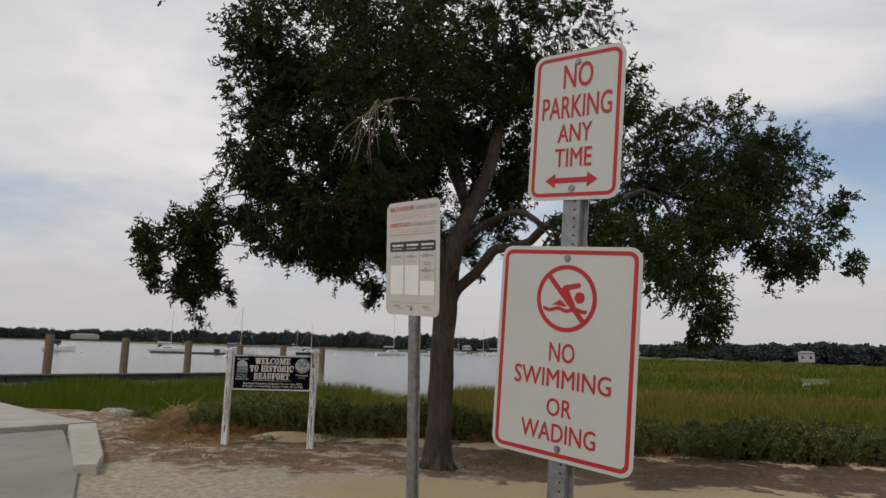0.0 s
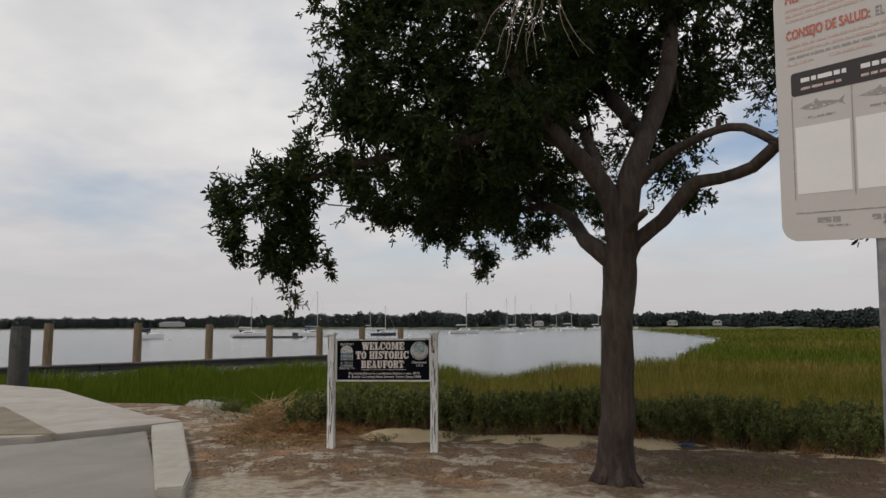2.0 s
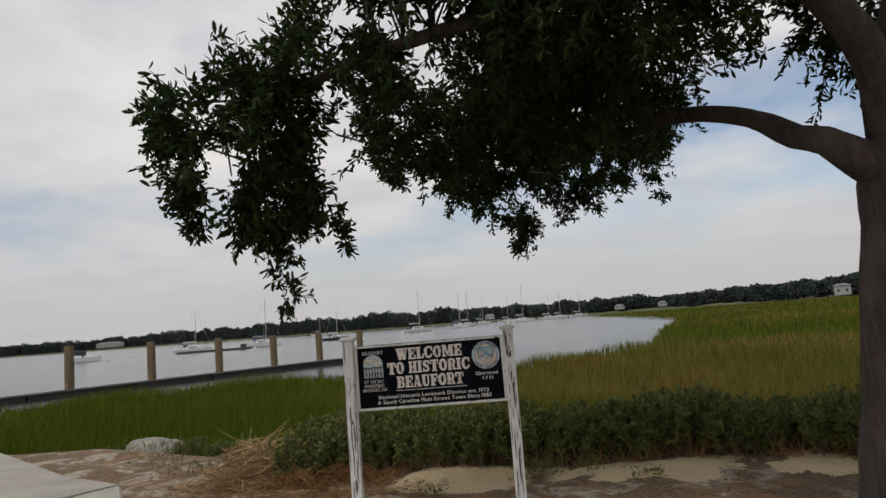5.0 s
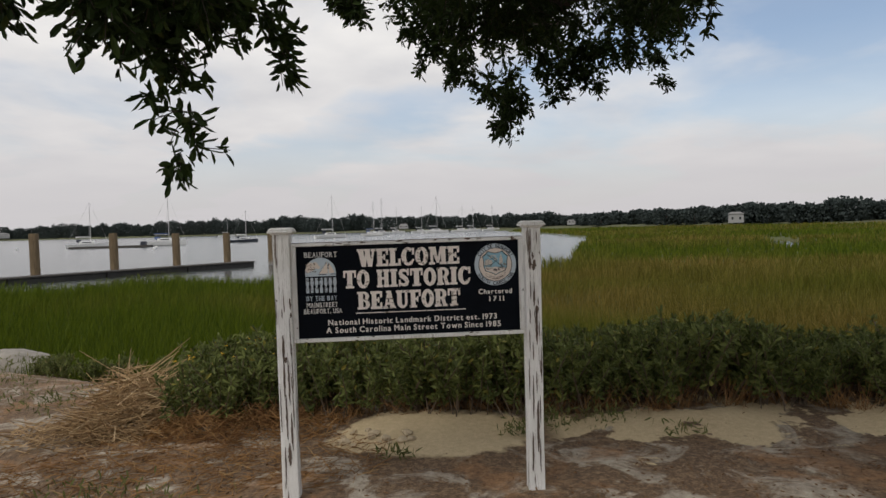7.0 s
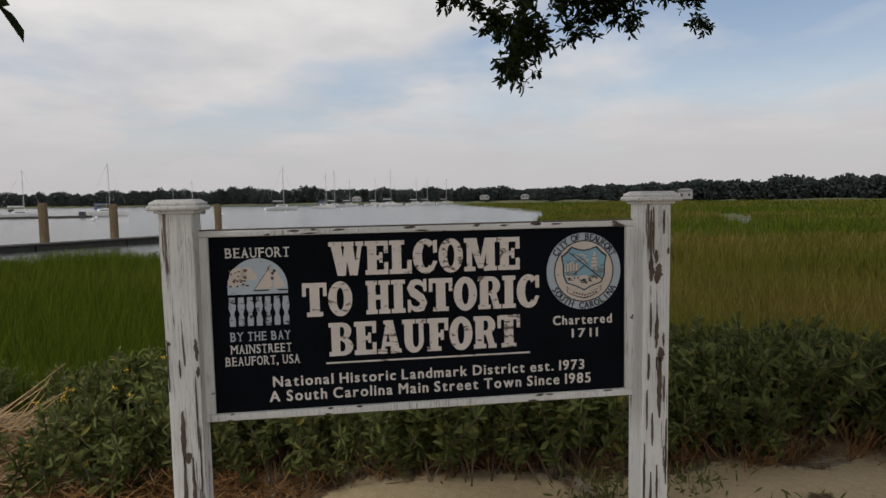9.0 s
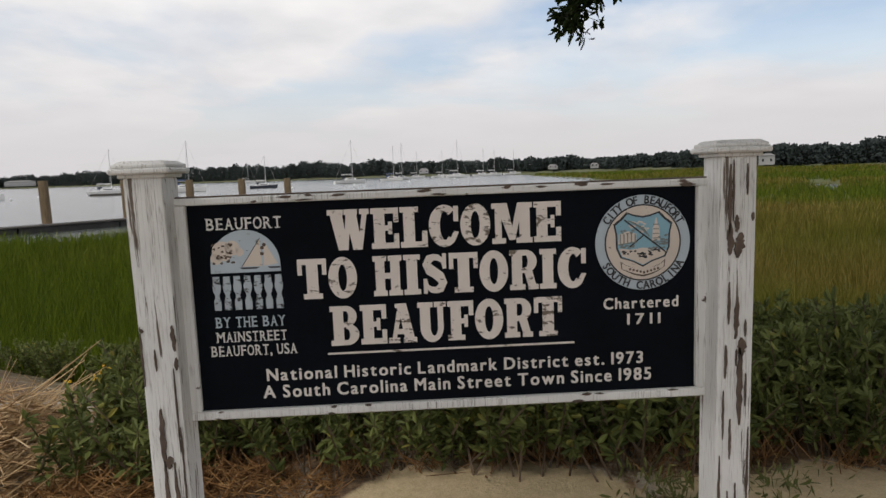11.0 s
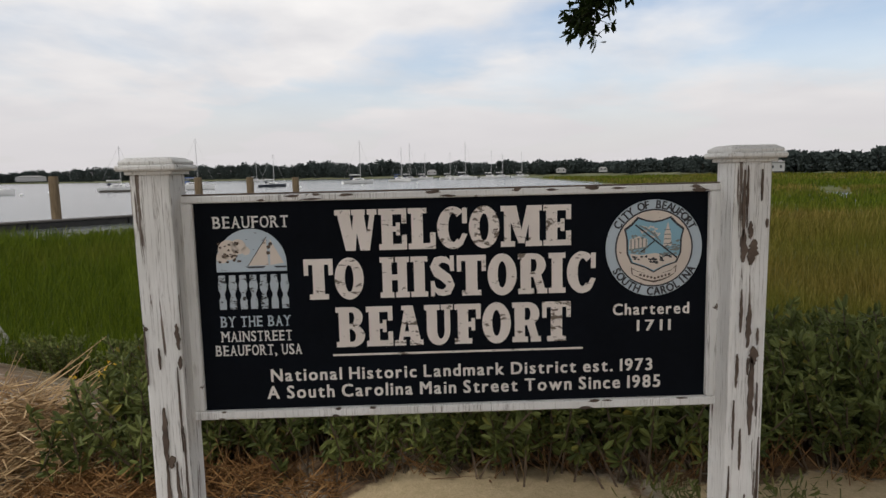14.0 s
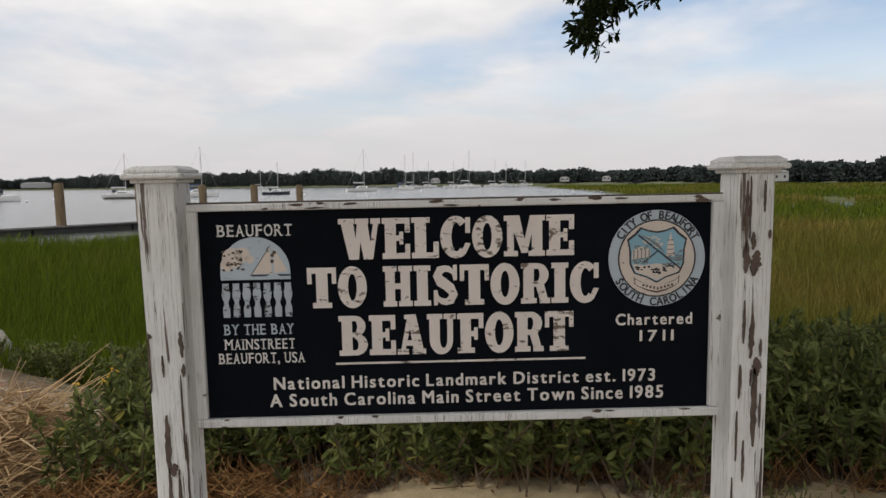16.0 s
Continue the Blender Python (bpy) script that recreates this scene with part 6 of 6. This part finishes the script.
v = np.concatenate([blades(210000, 7, 32, 0.006, 0.0007, 0.55, 1.08), blades(170000, 28, 260, 0.010, 0.0013, 0.6, 1.02)])
n = len(v)
base = np.arange(n) * 5
faces = [q for b in base.tolist() for q in ((b, b + 1, b + 2, b + 3), (b + 3, b + 2, b + 4))]
tagged(new("marsh_grass", raw_mesh("marsh_grass", v.reshape(-1, 3), faces, GRASS)), "tall green and tawny cordgrass covering the tidal marsh", "grass", kind="stuff")

# ---- dry stalks, rock, weeds, litter ----
def straw_heap(cx, cy, n, rx, ry, h, seed, stand=0.04, longest=0.30, mat=STRAW, thick=0.006):
    rng = np.random.default_rng(seed)
    ends = []
    for k in range(n):
        a, q = rng.uniform(0, 6.28), rng.uniform(0, 1) ** 0.6
        x, y = cx + rx * q * math.cos(a), cy + ry * q * math.sin(a)
        z = lie(x, y) + h * (1 - q * q) * rng.uniform(0.05, 1.0) + 0.008
        t, ln = rng.uniform(0, 6.28), rng.uniform(0.06, longest)
        up = rng.normal(stand, 0.30)
        b = np.array((x + ln * math.cos(t), y + ln * math.sin(t), max(lie(x + ln * math.cos(t), y + ln * math.sin(t)) + 0.008, z + ln * up)))
        ends.append(((x, y, z), b))
    return stick_mesh("dry_stalks", ends, rng.uniform(0.0022, thick, n), 0.002, mat)


tagged(new("stalk_heap", straw_heap(-5.38, 11.80, 1500, 0.38, 0.55, 0.42, 5, 0.12, 0.34, STRAW, 0.0055)), "tangled heap of dry pale brown stalks", "dry stalks", kind="stuff")
tagged(new("straw_litter", straw_heap(-5.65, 11.55, 380, 0.62, 0.42, 0.05, 6, 0.02, 0.24)), "thin scatter of dry straw on the ground", "straw", kind="stuff")
tagged(new("bank_straw", straw_heap(-4.45, 11.42, 1500, 0.75, 0.30, 0.14, 8, 0.35, 0.12, DRY_STEM, 0.0035)), "dry brown stems under the shrubs", "straw", kind="stuff")
tagged(new("needle_litter", straw_heap(-4.6, 10.75, 1300, 1.2, 0.65, 0.012, 9, 0.0, 0.13, DRY_STEM, 0.003)), "thin brown stalks strewn over the ground", "straw", kind="stuff")


def boulder(x, y, r, seed, label):
    bm = bmesh.new()
    bmesh.ops.create_icosphere(bm, subdivisions=4, radius=1)
    for v in bm.verts:
        k = 1 + 0.35 * noise.noise(v.co * 1.3 + Vector((seed, 0, 0))) + 0.12 * noise.noise(v.co * 4 + Vector((0, seed, 0)))
        v.co = Vector((v.co.x * r[0], v.co.y * r[1], v.co.z * r[2])) * k
    ob = part("boulder", bm, ROCK, None, label, True)
    ob.location = (x, y, lie(x, y) + r[2] * 0.35)
    return tagged(ob, category="rock")


boulder(-8.70, 15.8, (0.58, 0.40, 0.30), 2.0, "pale grey boulder half sunk in the bank")
boulder(-8.15, 15.7, (0.20, 0.16, 0.12), 6.0, "small pale grey rock beside a boulder")
rng = random.Random(8)
for k in range(16):
    x, y = rng.uniform(-3.75, -3.25), rng.uniform(10.95, 11.2)
    r = rng.uniform(0.012, 0.035)
    bm = bmesh.new()
    bmesh.ops.create_icosphere(bm, subdivisions=2, radius=1)
    for v in bm.verts:
        v.co = Vector((v.co.x * r * 1.2, v.co.y * r, v.co.z * r * 0.7)) * (1 + 0.4 * noise.noise(v.co * 1.5 + Vector((k, 0, 0))))
    ob = part("stone", bm, STONE, None, "small pale stone lying on the sand")
    ob.location = (x, y, lie(x, y) + r * 0.3)
    tagged(ob, category="stone", group="stones by the sand mound")


def weed_tuft(x, y, r, h, n, seed):
    rng = np.random.default_rng(seed)
    p = np.stack([x + rng.normal(size=n) * r, y + rng.normal(size=n) * r * 0.7, np.zeros(n)], 1)
    p[:, 2] = ground_z(p[:, 0], p[:, 1]) + rng.uniform(0, h, n)
    d = rng.normal(size=(n, 3)) * 0.7 + np.array((0, 0, 0.9))
    ob = leaf_cloud("weed_tuft", p, d, 0.055, 0.012, WEED_LEAF, None, rng)
    return tagged(ob, "low green weeds growing out of the sand", "weeds", kind="stuff")


for k, (x, y, r, h, n) in enumerate(((-2.3, 11.15, 0.12, 0.12, 190), (-2.55, 11.0, 0.06, 0.06, 60), (-1.85, 11.2, 0.12, 0.10, 110), (-1.45, 10.9, 0.10, 0.05, 40), (-5.0, 10.3, 0.22, 0.03, 80), (-4.55, 10.1, 0.16, 0.02, 50), (-3.35, 10.75, 0.06, 0.04, 60), (0.5, 9.4, 0.30, 0.04, 220), (1.2, 9.2, 0.25, 0.04, 160), (-7.1, 13.2, 0.3, 0.25, 300), (-6.3, 12.3, 0.25, 0.15, 200))):
    weed_tuft(x, y, r, h, n, 90 + k)
rng = np.random.default_rng(15)
n = 5200
p = np.stack([rng.uniform(-6.5, 4.5, n), 8.75 + np.abs(rng.normal(size=n)) * 1.3, np.zeros(n)], 1)
p = p[(p[:, 1] < shrub_front(p[:, 0]) + 0.4) & ~((p[:, 0] < -4.2) & (p[:, 1] < 11.2 - 1.5 * (p[:, 0] + 6.4)) & (p[:, 0] < -4.0))]
on_sand = (((p[:, 0] + 3.1) * 1.4) ** 2 + ((p[:, 1] - 11.1) * 2.0) ** 2 < 1) | ((p[:, 0] > -2.3) & (np.abs(p[:, 1] + 0.13 * p[:, 0] - 10.92) < 0.3))
p = p[~on_sand | (rng.uniform(size=len(p)) < 0.08)]
p[:, 2] = ground_z(p[:, 0], p[:, 1]) + 0.012
d = rng.normal(size=(len(p), 3)) * np.array((1, 1, 0.18))
tagged(leaf_cloud("leaf_litter", p, d, 0.028, 0.011, LITTER, None, rng), "fallen brown oak leaves scattered on the sand", "leaf litter", kind="stuff")
part_lid = box(0.16, 0.05, 0.022, (0, 0, 0.011), 0.008, seg=2)
lid = part("plastic_scrap", part_lid, BLUE_PLASTIC, None, "blue plastic scrap under the shrubs")
lid.location = (0.55, 10.85, lie(0.55, 10.85) + 0.01)
tagged(lid, category="litter")

# ---- floating dock and its piles ----
D0, DIR = Vector((-35.2, 42.7, 0)), Vector((0.679, 0.734, 0))
DIR.normalize()
NRM = Vector((DIR.y, -DIR.x, 0))
DOCK = thing("floating_dock", pose(0, 0, 0), "long low floating dock with a dark side", "dock")
ang = math.degrees(math.atan2(DIR.y, DIR.x))
for k in range(7):
    c = D0 + DIR * (-12.0 + k * 6.0)
    part("float", box(5.9, 1.3, 0.42, (c.x + NRM.x * 0.75, c.y + NRM.y * 0.75, -1.43), 0.04, (0, 0, ang)), DOCK_SIDE, DOCK)
    part("deck", box(5.94, 1.45, 0.10, (c.x + NRM.x * 0.75, c.y + NRM.y * 0.75, -1.16), 0.01, (0, 0, ang)), DOCK_DECK, DOCK)


def pile(x, y, base, top, r, mat, label, group):
    bm = bmesh.new()
    h = top - base
    tube(bm, [(0, 0, 0), (0.01, 0, h * 0.5), (0, 0, h - 0.04), (0, 0, h)], (r, r * 0.98, r * 0.95, r * 0.86), 14, 0.05)
    ob = part("dock_post", bm, mat, None, label)
    ob.location = (x, y, base)
    return tagged(ob, category="pile", group=group)


for s, top in ((-0.07, 1.66), (5.71, 1.66), (11.05, 1.54), (16.15, 1.43), (20.88, 1.30), (25.30, 1.24), (29.7, 1.16)):
    c = D0 + DIR * s
    pile(c.x, c.y, -2.4, top, 0.30, PILE, "round weathered dock pile with a pale tide line", "dock piles")
pile(-17.9, 20.8, -1.9, 1.46, 0.30, DARK_PILE, "dark round pile beside the ramp", "ramp pile")

# ---- boats at their moorings ----
def hull_mesh(L, B, H, mat_h=0.0):
    """A boat's shell: fine bow, broad stern, flared sides."""
    bm = bmesh.new()
    rows = []
    for i in range(9):
        t = i / 8
        x = -L / 2 + L * t
        w = B / 2 * (0.72 + 0.28 * math.sin(min(1, t * 2.2) * math.pi / 2)) * (1 - max(0, (t - 0.45) / 0.55) ** 2.2)
        top = H * (0.86 + 0.30 * t * t)
        rows.append([bm.verts.new(p) for p in ((x, -w, top), (x - 0.02 * L * (t - 0.9), -w * 0.84, 0.1 * H), (x - 0.04 * L, 0, -0.35 * H), (x - 0.02 * L * (t - 0.9), w * 0.84, 0.1 * H), (x, w, top))])
    for a, b in zip(rows, rows[1:]):
        for k in range(4):
            bm.faces.new((a[k], a[k + 1], b[k + 1], b[k]))
        bm.faces.new((a[4], a[0], b[0], b[4]))
    bm.faces.new(rows[0])
    bmesh.ops.remove_doubles(bm, verts=bm.verts, dist=0.001)
    bmesh.ops.recalc_face_normals(bm, faces=bm.faces)
    return bm


def sail_boat(x, y, yaw, L, mast, hull_mat, label, cover=None, twin=False):
    t = thing("sail_boat", pose(x, y, WATER_Z, 0, 0, yaw), label, "sailboat", "boats at their moorings")
    B = L * 0.3
    if twin:
        for s in (-1, 1):
            bm = hull_mesh(L, L * 0.13, L * 0.10)
            bmesh.ops.translate(bm, vec=(0, s * L * 0.2, 0), verts=bm.verts)
            part("hull", bm, hull_mat, t)
        part("bridge_deck", box(L * 0.55, L * 0.44, L * 0.05, (-L * 0.08, 0, L * 0.10), 0.05), hull_mat, t)
    else:
        part("hull", hull_mesh(L, B, L * 0.105), hull_mat, t)
    cab = part("cabin", box(L * 0.36, B * 0.55, L * 0.07, (0, 0, L * 0.135), L * 0.018, seg=2), HULL_WHITE, t)
    for s in (-1, 1):
        part("window", box(L * 0.22, 0.02, L * 0.024, (0, s * (B * 0.275 + 0.003), L * 0.142)), GLASS_DARK, cab)
    part("mast", cyl(0.075, mast, (L * 0.08, 0, L * 0.12 + mast / 2), 0.05, 8), SPAR, t)
    part("boom", cyl(0.05, L * 0.36, (-L * 0.10, 0, L * 0.26), None, 8, (0, 90, 0)), SPAR, t)
    part("furled_sail", cyl(0.13, L * 0.34, (-L * 0.10, 0, L * 0.285), 0.08, 8, (0, 90, 0)), cover or HULL_WHITE, t)
    bm = bmesh.new()
    top = Vector((L * 0.08, 0, L * 0.12 + mast))
    for e in (Vector((L * 0.5, 0, L * 0.12)), Vector((-L * 0.48, 0, L * 0.10)), Vector((L * 0.06, B * 0.45, L * 0.1)), Vector((L * 0.06, -B * 0.45, L * 0.1))):
        tube(bm, [top, (top + e) / 2, e], (0.02, 0.02, 0.02), 4)
    part("stays", bm, SPAR, t)
    part("spreader", box(0.05, L * 0.12, 0.04, (L * 0.08, 0, L * 0.12 + mast * 0.55)), SPAR, t)
    part("dodger", box(L * 0.10, B * 0.5, L * 0.07, (-L * 0.2, 0, L * 0.18), L * 0.02, seg=2), cover or CANVAS, t)
    return t


def motor_boat(x, y, yaw, L, hull_mat, label):
    t = thing("motor_boat", pose(x, y, WATER_Z, 0, 0, yaw), label, "motorboat", "boats at their moorings")
    part("hull", hull_mesh(L, L * 0.33, L * 0.15), hull_mat, t)
    part("foredeck", box(L * 0.30, L * 0.20, L * 0.05, (L * 0.16, 0, L * 0.165), L * 0.018, seg=2), HULL_WHITE, t)
    part("windscreen", box(L * 0.05, L * 0.22, L * 0.08, (-L * 0.03, 0, L * 0.20), 0.03, (0, -28, 0)), GLASS_DARK, t)
    part("canopy", box(L * 0.40, L * 0.28, L * 0.15, (-L * 0.22, 0, L * 0.30), L * 0.03, (0, 5, 0), 2), CANVAS, t, "dark canvas canopy")
    for sx in (-0.33, -0.08):
        for s in (-1, 1):
            part("canopy_pole", cyl(0.03, L * 0.14, (L * sx, s * L * 0.115, L * 0.20), None, 6), SPAR, t)
    return t


motor_boat(-99.5, 153, 8, 7.4, HULL_WHITE, "white motorboat with a dark canopy on the river")
sail_boat(-82, 172, 15, 9.5, 10.0, HULL_WHITE, "white sailboat with bare mast at its mooring")
sail_boat(-64, 175, -5, 10.5, 11.5, HULL_WHITE, "white sailboat with blue sail cover at its mooring", SAIL_BLUE)
sail_boat(-48, 190, 10, 7.5, 8.0, HULL_DARK, "small dark-hulled sailboat lying off the dock")
sail_boat(-28, 225, 20, 10.5, 13.0, HULL_WHITE, "white sailboat with bare mast at its mooring")
sail_boat(-15.5, 255, -30, 9.5, 12.0, HULL_WHITE, "white sailboat with blue sail cover at its mooring", SAIL_BLUE)
sail_boat(-13.0, 275, 40, 10.0, 14.0, HULL_WHITE, "white sailboat with bare mast at its mooring")
sail_boat(-7.5, 330, 10, 9.5, 12.0, HULL_WHITE, "white sailboat with bare mast at its mooring")
sail_boat(10.5, 290, 25, 11.0, 15.0, HULL_WHITE, "white catamaran with a tall bare mast", None, True)
sail_boat(5.0, 330, 5, 9.0, 12.0, HULL_WHITE, "white sailboat with bare mast at its mooring")
sail_boat(25, 325, -15, 9.5, 12.0, HULL_WHITE, "white sailboat with bare mast at its mooring")
sail_boat(31, 330, 15, 9.5, 11.5, HULL_WHITE, "white sailboat with bare mast at its mooring")
sail_boat(42, 340, 15, 9.5, 12.0, HULL_WHITE, "white sailboat with bare mast at its mooring")
sail_boat(-115, 420, 15, 10, 12.0, HULL_WHITE, "white sailboat far across the river")
barge = thing("work_raft", pose(-71, 160, WATER_Z, 0, 0, -2), "low grey work raft moored between sailboats", "raft", "boats at their moorings")
part("raft_deck", box(18, 3.0, 0.55, (0, 0, 0.2), 0.08), DOCK_DECK, barge)
part("raft_box", box(1.2, 1.0, 0.9, (7.5, 0, 0.9), 0.05), HULL_DARK, barge)
rng = random.Random(4)
for k, (x, y) in enumerate(((-57, 150), (-23, 190), (-8, 210), (-86, 140), (-36, 170), (-95, 165), (8, 250), (-50, 130))):
    bm = bmesh.new()
    bmesh.ops.create_uvsphere(bm, u_segments=12, v_segments=8, radius=0.32)
    b = part("mooring_buoy", bm, HULL_WHITE, None, "round white mooring buoy floating on the river", True)
    b.location = (x, y, WATER_Z + 0.12)
    tagged(b, category="buoy", group="mooring buoys")

# ---- far shore: low land, woods and houses ----
def shore_r(az):
    return float(np.interp(az, (-62, -45, -30, -20, -8, 3, 12, 22, 32, 50, 75), (1300, 1150, 900, 640, 470, 420, 370, 285, 220, 200, 195)))


def polar(az, r):
    return -2.0 + r * math.sin(radians(az)), 6.0 + r * math.cos(radians(az))


bm = bmesh.new()
last = None
for k in range(90):
    az = -64 + k * 1.6
    r = shore_r(az) + 3
    row = [bm.verts.new((*polar(az, rr), z)) for rr, z in ((r - 2, -1.75), (r + 6, -0.7), (r + 45, 0.2), (r + 300, 0.5))]
    if last:
        for a in range(3):
            bm.faces.new((last[a], row[a], row[a + 1], last[a + 1]))
    last = row
tagged(part("far_land", bm, plain("far_bank", (0.10, 0.105, 0.05), 0.9, vary=0.35, scale=0.1), None, "low grassy far bank of the river"), category="land", kind="structure")

rng = np.random.default_rng(52)
rts, dirs, sizes, trunks = [], [], [], []
az = -62.0
while az < 74:
    r = shore_r(az) + rng.uniform(8, 40)
    x, y = polar(az, r)
    h = rng.uniform(6.6, 9.6) * float(np.interp(az, (-40, -18, 5, 15), (1.75, 1.45, 0.95, 0.72))) * (0.85 + 0.35 * (noise.noise((az * 0.35, 3.0, 0)) + 0.35))
    w = rng.uniform(3.2, 6.0)
    n = 520
    d = rng.normal(size=(n, 3))
    d /= np.linalg.norm(d, axis=1, keepdims=True)
    p = np.array((x, y, h * 0.46)) + d * np.array((w, w * 0.8, h * 0.54)) * rng.uniform(0.6, 1.0, (n, 1))
    p[:, 2] = np.maximum(p[:, 2], -0.9)
    rts.append(p)
    dirs.append(d + rng.normal(size=(n, 3)) * 0.7)
    sizes.append(n)
    trunks.append(((x, y, -1.0), (x, y, h * 0.7)))
    az += rng.uniform(0.30, 0.62) * 330 / r
# the woods' haze comes from their leaf colour, no mist is built
leaf_cloud("far_woods", np.concatenate(rts), np.concatenate(dirs), 1.15, 1.15, HAZED_TREE, None, rng)
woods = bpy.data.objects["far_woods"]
tagged(woods, "dark line of oak woods on the far shore, green tinted with painted haze", "woods", kind="stuff")
tr = new("far_trunks", stick_mesh("far_trunks", trunks, 0.35, 0.2, BARK))
tagged(tr, "dark tree trunks along the far shore", "tree trunks", kind="stuff")


def house(az, r, w, d, h, yaw, label, roof=2.0, cat="house", base=0.3):
    x, y = polar(az, r)
    t = thing("house", pose(x, y, base, 0, 0, yaw), label, cat, "houses on the far shore")
    part("wall", box(w, d, h, (0, 0, h / 2)), HOUSE_WHITE, t)
    bm = bmesh.new()
    v = [bm.verts.new(p) for p in ((-w / 2 - 0.3, -d / 2 - 0.3, h), (w / 2 + 0.3, -d / 2 - 0.3, h), (w / 2 + 0.3, d / 2 + 0.3, h), (-w / 2 - 0.3, d / 2 + 0.3, h), (-w / 2 + w * 0.2, 0, h + roof), (w / 2 - w * 0.2, 0, h + roof))]
    for f in ((0, 1, 5, 4), (2, 3, 4, 5), (1, 2, 5), (3, 0, 4), (3, 2, 1, 0)):
        bm.faces.new([v[i] for i in f])
    part("roof", bm, ROOF_GREY, t)
    for row in range(max(1, int(h // 2.6))):
        for k in range(max(2, int(w // 2.2))):
            part("window", box(0.6, 0.1, 0.85, (-w / 2 + 1.1 + k * (w - 2.2) / max(1, int(w // 2.2) - 1), -d / 2 - 0.03, 1.5 + row * 2.7)), GLASS_DARK, t)
    return t


house(27.6, 243, 4.6, 4, 3.0, -24, "white two-storey house among trees across the marsh", 0.7, "house", -0.2)
house(-0.2, 424, 6.0, 5, 1.8, 0, "low white house under trees on the far shore", 1.5)
house(11.0, 366, 5.0, 5, 1.5, -8, "low white house under trees on the far shore", 1.2)
house(14.5, 340, 4.0, 4, 1.4, -12, "low pale house under trees on the far shore", 1.2)
house(-31.5, 890, 30, 14, 5.0, 30, "long pale building on the distant shore", 1.5, "building", 1.0)
